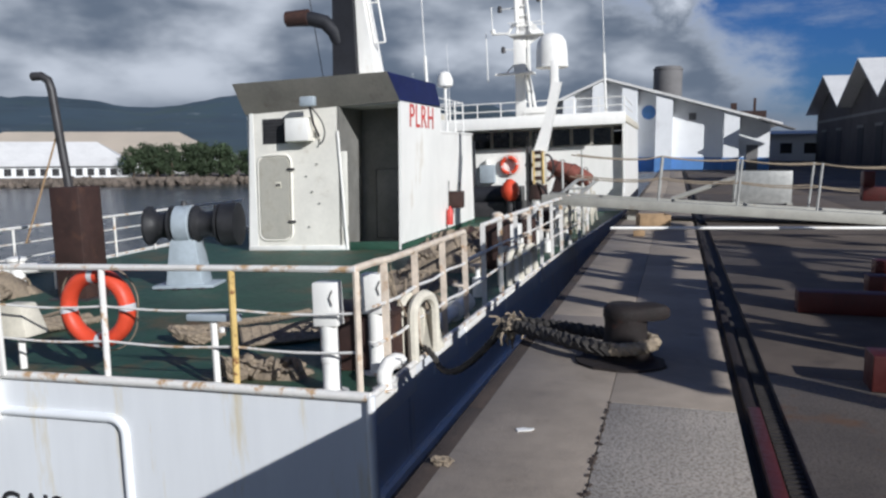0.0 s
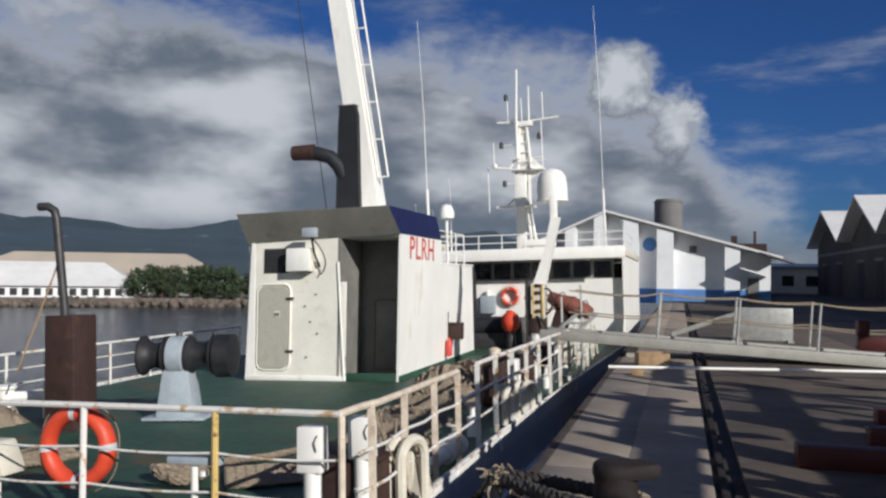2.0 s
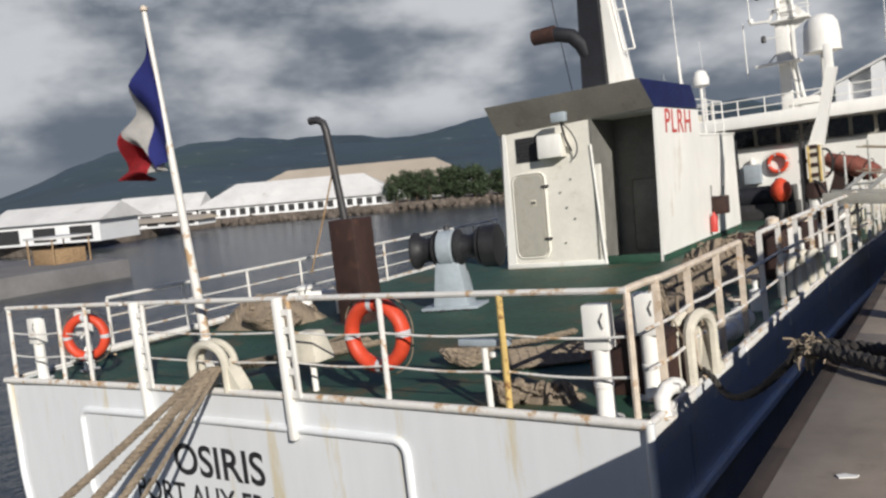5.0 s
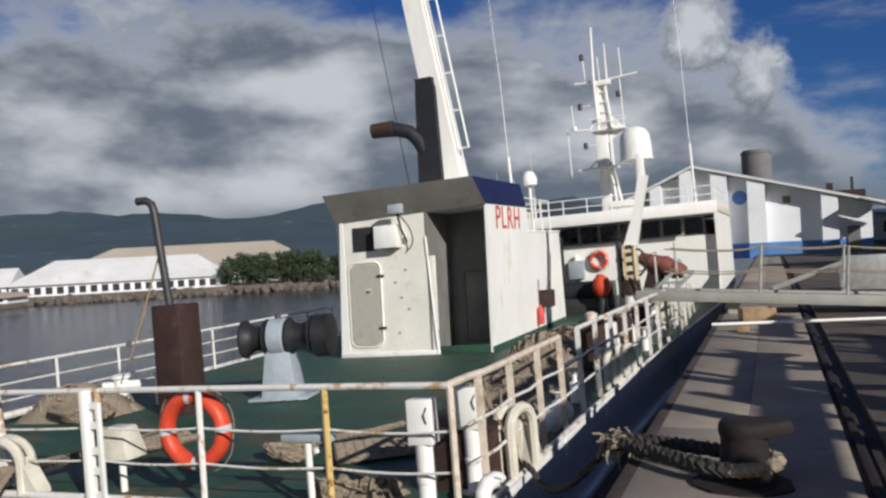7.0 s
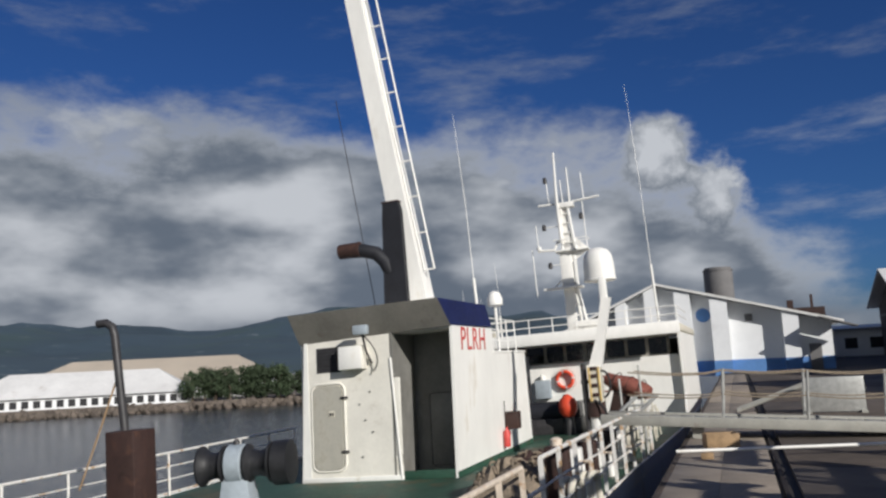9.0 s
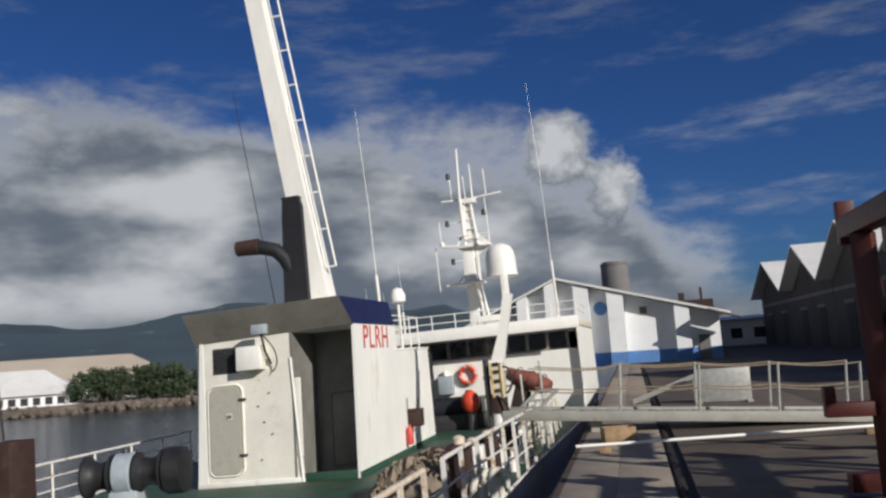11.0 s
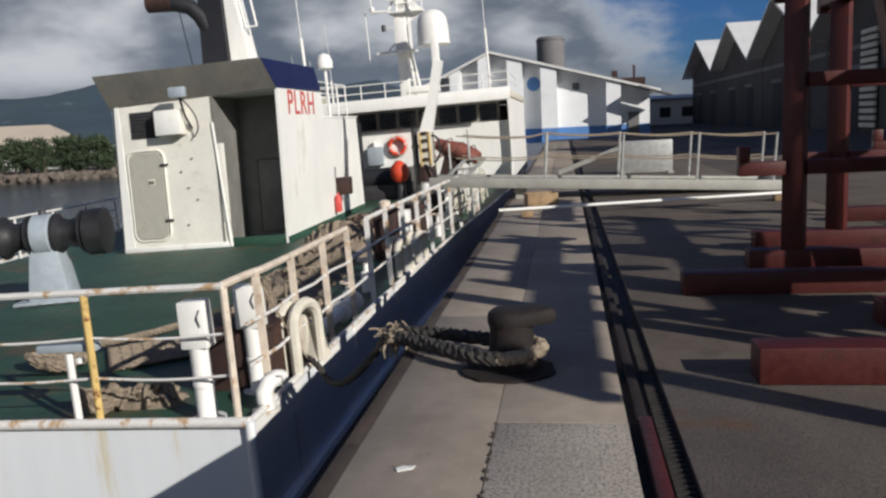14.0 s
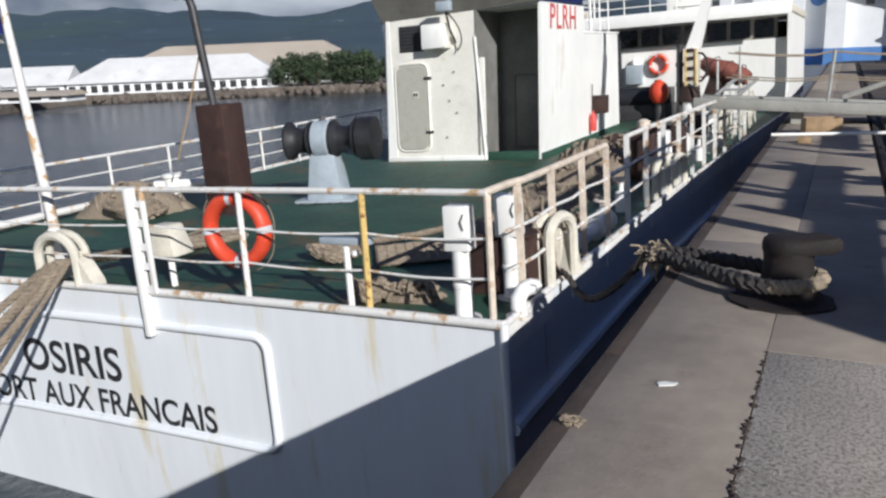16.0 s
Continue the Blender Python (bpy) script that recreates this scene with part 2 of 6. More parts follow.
RUST = (0.22, 0.085, 0.03)
M = dict(
    white=material("ship_white_paint", (0.87, 0.855, 0.81), 0.42, var=0.06, scale=0.8, second=((0.66, 0.60, 0.50), 0.60, 0.12, 0.9), spots=((0.42, 0.25, 0.12), 0.72, 0.03, 7.0), bump=0.12, bump_scale=9, stretch=(1, 1, 0.35)),
    hull=material("hull_white_paint", (0.78, 0.80, 0.82), 0.36, var=0.05, scale=0.6, second=((0.66, 0.56, 0.34), 0.57, 0.14, 1.6), spots=((0.42, 0.24, 0.10), 0.67, 0.06, 3.2), bump=0.15, bump_scale=2.5, stretch=(1, 1, 0.14)),
    rail=material("rail_paint", (0.78, 0.76, 0.72), 0.45, var=0.1, scale=4, second=((0.50, 0.33, 0.18), 0.53, 0.08, 4.0), bump=0.2),
    rust_rail=material("rusty_rail_paint", (0.70, 0.60, 0.49), 0.6, var=0.18, scale=5, second=((0.50, 0.30, 0.15), 0.55, 0.14, 6.0), bump=0.3),
    yellow=material("yellow_paint", (0.66, 0.47, 0.17), 0.55, var=0.15, second=(RUST, 0.58, 0.06, 5.0), bump=0.2),
    deck=material("green_deck_paint", (0.026, 0.078, 0.050), 0.62, var=0.3, scale=1.2, second=((0.15, 0.085, 0.035), 0.54, 0.14, 0.55), spots=((0.02, 0.035, 0.025), 0.60, 0.06, 2.4), bump=0.3, bump_scale=60),
    grey=material("winch_grey_paint", (0.36, 0.41, 0.45), 0.45, var=0.12, spots=(RUST, 0.72, 0.03, 6.0), bump=0.15),
    black=material("black_rubber", (0.018, 0.018, 0.02), 0.55, var=0.4, bump=0.3),
    dark=material("dark_steel", (0.04, 0.038, 0.04), 0.5, var=0.3, second=(RUST, 0.66, 0.06, 5.0)),
    soot=material("black_funnel_paint", (0.012, 0.013, 0.018), 0.7, var=0.3, scale=2),
    brown=material("rusty_brown_steel", (0.040, 0.019, 0.015), 0.7, var=0.35, scale=2, second=((0.075, 0.034, 0.021), 0.56, 0.12, 3.0), bump=0.3),
    orange=material("lifebuoy_orange", (0.66, 0.07, 0.028), 0.5, var=0.12, scale=5, spots=((0.55, 0.10, 0.05), 0.62, 0.08, 9.0)),
    tape=material("grey_reflective_tape", (0.55, 0.56, 0.58), 0.4, var=0.1),
    blue=material("navy_blue_paint", (0.025, 0.036, 0.15), 0.5, var=0.15, scale=2),
    # recess walls: the shade inside is put into this darker base colour
    recess_shade=material("shade_toned_recess_paint", (0.20, 0.195, 0.18), 0.6, var=0.2, scale=1.5, second=((0.17, 0.16, 0.14), 0.52, 0.2, 1.2)),
    recess=material("recess_grey_paint", (0.80, 0.77, 0.69), 0.55, var=0.08, scale=1.2, second=((0.60, 0.55, 0.46), 0.58, 0.14, 1.7), bump=0.1),
    door=material("door_beige_paint", (0.46, 0.44, 0.38), 0.55, var=0.1, scale=2, second=((0.36, 0.33, 0.27), 0.52, 0.15, 2.0)),
    red_letters=material("red_lettering", (0.55, 0.06, 0.05), 0.5, var=0.15),
    black_letters=material("black_lettering", (0.025, 0.025, 0.028), 0.5, var=0.25),
    faded_red=material("faded_red_rubber", (0.19, 0.06, 0.042), 0.75, var=0.35, scale=4),
    # hall plaster darkened below its own grey, to hold the wall's shade
    hall_wall=material("shade_darkened_hall_plaster", (0.068, 0.062, 0.060), 0.85, var=0.25, scale=0.3, second=((0.042, 0.038, 0.036), 0.55, 0.2, 0.5)),
    cornice=material("weathered_grey_paint", (0.40, 0.38, 0.335), 0.6, var=0.15, scale=1.5, second=((0.27, 0.24, 0.20), 0.57, 0.15, 2.0)),
    red=material("red_oxide_paint", (0.075, 0.011, 0.009), 0.55, var=0.25, scale=3, second=((0.05, 0.014, 0.010), 0.56, 0.1, 3.0), bump=0.15),
    rope=material("hemp_rope", (0.25, 0.20, 0.145), 0.9, var=0.3, scale=20, bump=0.8, bump_scale=60),
    rope_light=material("pale_rope", (0.31, 0.25, 0.18), 0.9, var=0.3, scale=20, bump=0.8, bump_scale=60),
    rope_dark=material("tarred_rope", (0.045, 0.04, 0.036), 0.85, var=0.3, scale=20, bump=0.8, bump_scale=60),
    concrete=material("smooth_concrete", (0.275, 0.23, 0.185), 0.85, var=0.2, scale=0.9, second=((0.33, 0.285, 0.24), 0.55, 0.2, 0.7), spots=((0.19, 0.155, 0.12), 0.60, 0.12, 2.2), bump=0.35, bump_scale=35),
    aggregate=material("exposed_aggregate", (0.47, 0.415, 0.35), 0.9, var=0.18, scale=1.6, second=((0.22, 0.185, 0.15), 0.50, 0.07, 52.0), spots=((0.62, 0.565, 0.49), 0.55, 0.06, 66.0), bump=1.0, bump_scale=60),
    # apron concrete and aggregate: darker and browner than left of the rail
    apron=material("dark_brown_concrete", (0.105, 0.082, 0.064), 0.85, var=0.3, scale=0.9, second=((0.15, 0.122, 0.098), 0.55, 0.2, 0.7), spots=((0.07, 0.055, 0.045), 0.58, 0.12, 2.2), bump=0.4, bump_scale=35),
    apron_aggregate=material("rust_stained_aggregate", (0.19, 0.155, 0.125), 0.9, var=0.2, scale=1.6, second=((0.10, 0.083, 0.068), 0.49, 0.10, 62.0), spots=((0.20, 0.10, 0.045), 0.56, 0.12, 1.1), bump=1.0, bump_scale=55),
    kerb=material("quay_edge_stone", (0.06, 0.043, 0.034), 0.9, var=0.3, scale=3, bump=0.6),
    iron=material("bollard_iron", (0.014, 0.009, 0.008), 0.8, var=0.4, scale=6, second=((0.055, 0.02, 0.011), 0.58, 0.1, 6.0), bump=0.5),
    groove=material("dark_groove", (0.03, 0.025, 0.022), 0.8, var=0.4, scale=4, bump=0.6),
    steel=material("galvanised_steel", (0.42, 0.42, 0.40), 0.45, metal=0.4, var=0.2, scale=6, spots=(RUST, 0.68, 0.05, 8.0)),
    gang=material("grey_gangway_paint", (0.36, 0.35, 0.31), 0.6, var=0.15, scale=2, second=((0.25, 0.2, 0.15), 0.6, 0.1, 3.0)),
    wall_white=material("white_sheet_wall", (0.80, 0.81, 0.82), 0.6, var=0.05, scale=0.3, second=((0.66, 0.66, 0.66), 0.6, 0.15, 0.25)),
    wall_blue=material("blue_wall_base", (0.10, 0.23, 0.50), 0.6, var=0.15, scale=0.5),
    wall_grey=material("grey_plaster_wall", (0.17, 0.165, 0.165), 0.8, var=0.2, scale=0.3, second=((0.20, 0.19, 0.19), 0.55, 0.2, 0.5)),
    roof_light=material("pale_sheet_roof", (0.72, 0.71, 0.69), 0.55, var=0.1, scale=0.25, second=((0.50, 0.46, 0.42), 0.62, 0.12, 0.3)),
    roof_tan=material("tan_sheet_roof", (0.55, 0.47, 0.37), 0.6, var=0.08, scale=0.12),
    darkglass=material("dark_window_glass", (0.012, 0.014, 0.016), 0.08, var=0.2),
    # dark flat sheets of this stand in for the shade inside openings
    opening=material("opening_shade_sheet", (0.03, 0.03, 0.033), 0.8, var=0.3),
    asphalt=material("worn_asphalt", (0.052, 0.046, 0.042), 0.9, var=0.25, scale=0.4, bump=0.5, bump_scale=30),
    foliage=material("casuarina_foliage", (0.040, 0.062, 0.028), 0.8, var=0.5, scale=1.5),
    bark=material("bark", (0.12, 0.09, 0.065), 0.9, var=0.3),
    # hillside colours already hold the bluish haze of distance
    hills=material("haze_tinted_hillside", (0.040, 0.068, 0.092), 0.95, var=0.25, scale=0.0016, second=((0.050, 0.085, 0.078), 0.5, 0.2, 0.002), spots=((0.16, 0.19, 0.21), 0.63, 0.04, 0.012)),
    flag_white=material("flag_white", (0.62, 0.60, 0.57), 0.85, var=0.1),
    flag_red=material("flag_red", (0.50, 0.035, 0.045), 0.85, var=0.15),
    flag_blue=material("flag_blue", (0.035, 0.045, 0.24), 0.85, var=0.15),
    cover=material("beige_boat_cover", (0.64, 0.60, 0.50), 0.8, var=0.15, scale=4),
    wood=material("weathered_wood", (0.33, 0.22, 0.12), 0.8, var=0.3, scale=5, bump=0.3),
    stone=material("rock_armour", (0.14, 0.115, 0.095), 0.95, var=0.4, scale=0.8, bump=0.6),
    water=None,
)


def water_material():
    m = bpy.data.materials.new("harbour_water")
    m.use_nodes = True
    t = m.node_tree
    b = t.nodes["Principled BSDF"]
    b.inputs["Base Color"].default_value = (0.035, 0.045, 0.05, 1)
    b.inputs["Roughness"].default_value = 0.16
    tc, mp = t.nodes.new("ShaderNodeTexCoord"), t.nodes.new("ShaderNodeMapping")
    mp.inputs["Scale"].default_value = (1.0, 0.6, 1)
    t.links.new(tc.outputs["Object"], mp.inputs[0])
    hs = []
    for s, d in ((0.45, 4), (2.4, 5)):
        n = t.nodes.new("ShaderNodeTexNoise")
        n.inputs["Scale"].default_value, n.inputs["Detail"].default_value = s, d
        t.links.new(mp.outputs[0], n.inputs["Vector"])
        hs.append(n.outputs[0])
    ad = t.nodes.new("ShaderNodeMath")
    ad.operation = "ADD"
    for i, h in enumerate(hs):
        t.links.new(h, ad.inputs[i])
    bp = t.nodes.new("ShaderNodeBump")
    bp.inputs["Strength"].default_value, bp.inputs["Distance"].default_value = 0.7, 0.22
    t.links.new(ad.outputs[0], bp.inputs["Height"])
    t.links.new(bp.outputs[0], b.inputs["Normal"])
    return m


M["water"] = water_material()


# ---- mesh helpers ----
def obj(name, bm, mat, parent=None, label="", m=None, smooth=True):
    me = bpy.data.meshes.new(name)
    bmesh.ops.recalc_face_normals(bm, faces=bm.faces)
    bm.to_mesh(me)
    bm.free()
    for mm in (mat if isinstance(mat, (list, tuple)) else [mat]):
        me.materials.append(mm)
    if smooth:
        me.shade_smooth()
        me.set_sharp_from_angle(angle=radians(38))
    ob = new(name, me)
    if parent:
        ob.parent = parent
    if m is not None:
        ob.matrix_basis = m
    if label:
        ob["label"] = label
    return ob


def part(name, bm, mat, parent, label="", m=None):
    return obj(name, bm, mat, parent, label, m)


def thing(name, m, label, category, group="", kind=""):
    e = new(name)
    e.empty_display_size = 0.1
    e.matrix_basis = m
    return tagged(e, label, category, group, kind)


def bx(bm, x0, x1, y0, y1, z0, z1, bev=0.0, mi=0, top=None):
    """A box; bev rounds its edges; top=(sx, sy) tapers the upper face."""
    sx, sy = top or (1, 1)
    cx, cy = (x0 + x1) / 2, (y0 + y1) / 2
    vs = [bm.verts.new((x, y, z0)) for x, y in ((x0, y0), (x1, y0), (x1, y1), (x0, y1))]
    vs += [bm.verts.new((cx + (x - cx) * sx, cy + (y - cy) * sy, z1)) for x, y in ((x0, y0), (x1, y0), (x1, y1), (x0, y1))]
    fs = [bm.faces.new([vs[i] for i in q]) for q in ((3, 2, 1, 0), (4, 5, 6, 7), (0, 1, 5, 4), (1, 2, 6, 5), (2, 3, 7, 6), (3, 0, 4, 7))]
    for f in fs:
        f.material_index = mi
    if bev:
        es = {e for f in fs for e in f.edges}
        bmesh.ops.bevel(bm, geom=list(es), offset=bev, segments=2, affect="EDGES", profile=0.5)
    return bm


def box(x0, x1, y0, y1, z0, z1, bev=0.0, top=None):
    return bx(bmesh.new(), x0, x1, y0, y1, z0, z1, bev, 0, top)


def tb(bm, pts, r, n=8, closed=False, mi=0, r1=None):
    """A tube along points; r may taper to r1."""
    pts = [Vector(p) for p in pts]
    k = len(pts)
    rings = []
    up = Vector((0.013, 0.021, 1)).normalized()
    prev = None
    for i, p in enumerate(pts):
        a = pts[(i - 1) % k] if closed or i else p
        b = pts[(i + 1) % k] if closed or i < k - 1 else p
        d = (b - a).normalized()
        if prev is None:
            s = d.cross(up if abs(d.dot(up)) < 0.95 else Vector((1, 0, 0))).normalized()
        else:
            s = (prev - d * prev.dot(d)).normalized()
        prev = s
        u = s.cross(d)
        rr = r if r1 is None else r + (r1 - r) * i / max(1, k - 1)
        rings.append([bm.verts.new(p + rr * (math.cos(2 * math.pi * j / n) * s + math.sin(2 * math.pi * j / n) * u)) for j in range(n)])
    for i in range(k if closed else k - 1):
        A, B = rings[i], rings[(i + 1) % k]
        for j in range(n):
            bm.faces.new((A[j], A[(j + 1) % n], B[(j + 1) % n], B[j])).material_index = mi
    if not closed:
        bm.faces.new(rings[0][::-1]).material_index = mi
        bm.faces.new(rings[-1]).material_index = mi
    return bm


def tube(pts, r, n=8, closed=False, r1=None):
    return tb(bmesh.new(), pts, r, n, closed, 0, r1)


def lathe(profile, n=20, axis="z", bm=None):
    """Turns (radius, height) points round an axis."""
    bm = bm or bmesh.new()
    rings = []
    for r, h in profile:
        ring = []
        for j in range(n):
            a = 2 * math.pi * j / n
            c, s = r * math.cos(a), r * math.sin(a)
            ring.append(bm.verts.new({"z": (c, s, h), "x": (h, c, s), "y": (c, h, s)}[axis]))
        rings.append(ring)
    for A, B in zip(rings, rings[1:]):
        for j in range(n):
            bm.faces.new((A[j], A[(j + 1) % n], B[(j + 1) % n], B[j]))
    bm.faces.new(rings[0][::-1])
    bm.faces.new(rings[-1])
    return bm


def prism(pts, y0, y1, axis="y", bm=None):
    """A flat outline pushed along an axis; pts are (x, z) for y, (x, y) for z, (y, z) for x."""
    bm = bm or bmesh.new()

    def at(p, h):
        return {"y": (p[0], h, p[1]), "z": (p[0], p[1], h), "x": (h, p[0], p[1])}[axis]
    a = [bm.verts.new(at(p, y0)) for p in pts]
    b = [bm.verts.new(at(p, y1)) for p in pts]
    bm.faces.new(a[::-1])
    bm.faces.new(b)
    for i in range(len(pts)):
        j = (i + 1) % len(pts)
        bm.faces.new((a[i], a[j], b[j], b[i]))
    return bm


def bezier(p0, p1, p2, p3, n=14):
    out = []
    for i in range(n + 1):
        t = i / n
        out.append((1 - t) ** 3 * Vector(p0) + 3 * (1 - t) ** 2 * t * Vector(p1) + 3 * (1 - t) * t * t * Vector(p2) + t ** 3 * Vector(p3))
    return out


def rope_bm(path, r, strands=3, pitch=0.22, n=5):
    """A laid rope: strands wound round a path."""
    bm = bmesh.new()
    pts = [Vector(p) for p in path]
    dense, run = [], [0.0]
    for a, b in zip(pts, pts[1:]):
        k = max(1, int((b - a).length / (pitch / 6)))
        for i in range(k):
            dense.append(a.lerp(b, i / k))
    dense.append(pts[-1])
    for a, b in zip(dense, dense[1:]):
        run.append(run[-1] + (b - a).length)
    for s in range(strands):
        line = []
        for i, p in enumerate(dense):
            d = (dense[min(i + 1, len(dense) - 1)] - dense[max(i - 1, 0)]).normalized()
            a = d.cross(Vector((0.1, 0.05, 1))).normalized()
            b = d.cross(a)
            ang = 2 * math.pi * (s / strands + run[i] / pitch)
            line.append(p + r * 0.5 * (math.cos(ang) * a + math.sin(ang) * b))
        tb(bm, line, r * 0.56, n)
    return bm


def letters(text, size, mat, m, parent, depth=0.006, name="lettering", spacing=1.0, squeeze=1.0, label="", bold=0.018):
    cu = bpy.data.curves.new(name, "FONT")
    cu.body, cu.size, cu.extrude, cu.align_x, cu.space_character = text, size, depth, "CENTER", spacing
    cu.offset = size * bold
    tmp = new("tmp", cu)
    me = bpy.data.meshes.new_from_object(tmp)
    bpy.data.objects.remove(tmp)
    for v in me.vertices:
        v.co.x *= squeeze
    me.materials.clear()
    me.materials.append(mat)
    ob = new(name, me)
    ob.parent = parent
    ob.matrix_basis = m
    if label:
        ob["label"] = label
    return ob


# ---- setting: water, quay, ground ----
WATER_Z = -4.0
LAND_Z = -2.7
tagged(obj("water", bx(bmesh.new(), -2600, 40, -200, 2600, WATER_Z - 1, WATER_Z), M["water"], smooth=False), "grey-green rippled harbour water", "water", kind="structure")
seabed = obj("ground", bx(bmesh.new(), -4800, 4800, -400, 4800, WATER_Z - 3, WATER_Z - 2), M["stone"], smooth=False)
tagged(seabed, "dark harbour bed and open ground reaching the horizon", "ground", kind="structure")

EDGE = -1.17
quay = obj("quay_body", bx(bmesh.new(), EDGE + 0.02, 60, -30, 130, WATER_Z - 2, -0.10), M["kerb"], smooth=False)
tagged(quay, "dark quay wall of stained stone blocks", "quay wall", kind="structure")
road = thing("pavement", pose(0, 0, 0), "worn concrete quay surface of cast slabs and exposed aggregate", "pavement", kind="structure")

def slab(name, x0, x1, y0, y1, mat, z=0.0, label=""):
    return part(name, box(x0, x1, y0, y1, -0.11, z, 0.003), mat, road, label)


# edge kerb stones, then the smooth strip, aggregate strip, groove, and the wide apron
y = -8.0
rnd = random.Random(5)
while y < 60:
    n = 1.5 + rnd.random() * 0.5
    slab("kerb_stone", EDGE, EDGE + 0.10, y, y + n - 0.008, M["kerb"], -0.003 - 0.004 * rnd.random())
    y += n
y = -7.4
while y < 60:
    n = 7.4 + rnd.random() * 0.3
    slab("concrete_slab", EDGE + 0.10, -0.352, y, y + n - 0.005, M["concrete"], -0.002 * rnd.random())
    y += n
slab("aggregate_slab", -0.345, 0.395, -8, 1.2, M["aggregate"])
slab("aggregate_slab", -0.345, 0.395, 1.21, 5.07, M["aggregate"])
rc = random.Random(11)
chips = bmesh.new()
for i in range(150):
    cy, r = rc.uniform(0.5, 5.05), rc.uniform(0.006, 0.02)
    cx = -0.348 + rc.gauss(0, 0.008)
    ring = [chips.verts.new((cx + r * rc.uniform(0.6, 1.1) * math.cos(k * 1.257), cy + 1.6 * r * rc.uniform(0.6, 1.1) * math.sin(k * 1.257), 0.001)) for k in range(5)]
    tip = chips.verts.new((cx, cy, 0.004 + r * 0.45))
    for k in range(5):
        chips.faces.new((ring[k], ring[(k + 1) % 5], tip))
tagged(part("loose_chippings", chips, M["kerb"], road, "dark crumbled chippings along the joint"), kind="stuff")
y = 5.08
while y < 60:
    slab("concrete_slab", -0.348, 0.395, y, y + 6.1, M["concrete"], -0.003 * rnd.random())
    y += 6.104
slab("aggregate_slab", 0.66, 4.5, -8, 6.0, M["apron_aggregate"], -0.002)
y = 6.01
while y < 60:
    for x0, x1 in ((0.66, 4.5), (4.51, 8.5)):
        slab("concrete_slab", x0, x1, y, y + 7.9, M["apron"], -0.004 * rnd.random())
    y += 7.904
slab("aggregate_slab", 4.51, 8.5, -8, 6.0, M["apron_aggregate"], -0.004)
part("asphalt_apron", box(8.51, 60, -30, 130, -0.11, -0.006), M["asphalt"], road)
part("asphalt_yard", box(EDGE + 0.02, 8.5, 60.1, 130, -0.11, -0.006), M["asphalt"], road)
part("asphalt_yard", box(EDGE + 0.02, 8.5, -30, -8.01, -0.11, -0.006), M["asphalt"], road)

rail_track = thing("crane_rail", pose(0, 0, 0), "rusty crane rail sunk in a dark groove with a red cable guard", "rail", kind="structure")
part("rail_head", box(0.45, 0.515, -8, 60, -0.10, -0.008, 0.008), M["iron"], rail_track)
part("groove_bed", box(0.396, 0.659, -8, 60, -0.109, -0.06), M["groove"], rail_track)
part("cable_guard", box(0.455, 0.525, 2.2, 5.1, -0.006, 0.035, 0.01), M["red"], rail_track, "red-painted steel guard strip")
bm = bmesh.new()
for i in range(120):
    bx(bm, 0.555, 0.65, 0.5 + i * 0.06, 0.53 + i * 0.06, -0.06, -0.03)
part("cable_chain", bm, M["groove"], rail_track, "dark ribbed cable channel")


# ---- far shore ----
def ridge_mesh(name, pts, depth, mat, label):
    """A hillside: crest points (x, y, height) with slopes falling towards the viewer."""
    bm = bmesh.new()
    rows = []
    n = 14
    for i, (x, y, h) in enumerate(pts):
        d = Vector((x, y, 0)).normalized()
        col = []
        for j in range(n + 1):
            f = j / n
            q = Vector((x, y, 0)) - d * depth * (1 - f)
            wob = noise.fractal(Vector((q.x, q.y, 3.0)) * 0.0022, 1.0, 2.0, 5)
            col.append(bm.verts.new((q.x, q.y, WATER_Z - 1 + (h * (f ** 1.5) * (1 + 0.22 * wob)))))
        rows.append(col)
    for A, B in zip(rows, rows[1:]):
        for j in range(n):
            bm.faces.new((A[j], A[j + 1], B[j + 1], B[j]))
    return tagged(obj(name, bm, mat), label, "mountain", kind="structure")


crest = []
for i in range(96):
    a = radians(-80 + i * 0.85)
    h = 60 + 165 * max(0.0, min(1.0, (math.degrees(a) + 63) / 7.0)) + 9 * math.sin(i * 0.23) + 5 * math.sin(i * 0.7 + 1)
    if math.degrees(a) > -13:
        h *= max(0.03, 1 - (math.degrees(a) + 13) / 10)
    crest.append((3600 * math.sin(a), 3600 * math.cos(a), max(6, h)))
ridge_mesh("backdrop", crest, 2300, M["hills"], "mountain slopes with haze put into their blue-green colour and scattered houses under cloud")

shore = obj("shore_land", prism([(-40, 160), (-67, 122), (-87, 105), (-109, 92), (-106, 80), (-100, 70), (-96, 52), (-420, 40), (-900, 300), (-300, 700), (300, 700), (-30, 180)], WATER_Z - 2, LAND_Z, "z"), M["stone"], smooth=False)
tagged(shore, "low brown shore of rock and concrete across the harbour", "shore", kind="structure")
# ---- ship ----
SHIP = pose(-2.632, 6.869, -0.716, -0.03, -2.22, 0.36)
CU = -5.5
LINE = [(0.0, 0.0), (0.05, 3.0), (0.12, 6.0), (0.32, 10.5), (0.62, 16.0), (1.0, 23.0), (1.05, 33.0), (-0.5, 40.0), (-2.8, 45.0), (CU, 48.5)]
PORT = [(2 * CU - u, v) for u, v in LINE]
PORT[0] = (2 * CU, 0.2)


def stern_v(u):
    f = u / (2 * CU)
    return 0.15 * f + 0.6 * f * (1 - f)


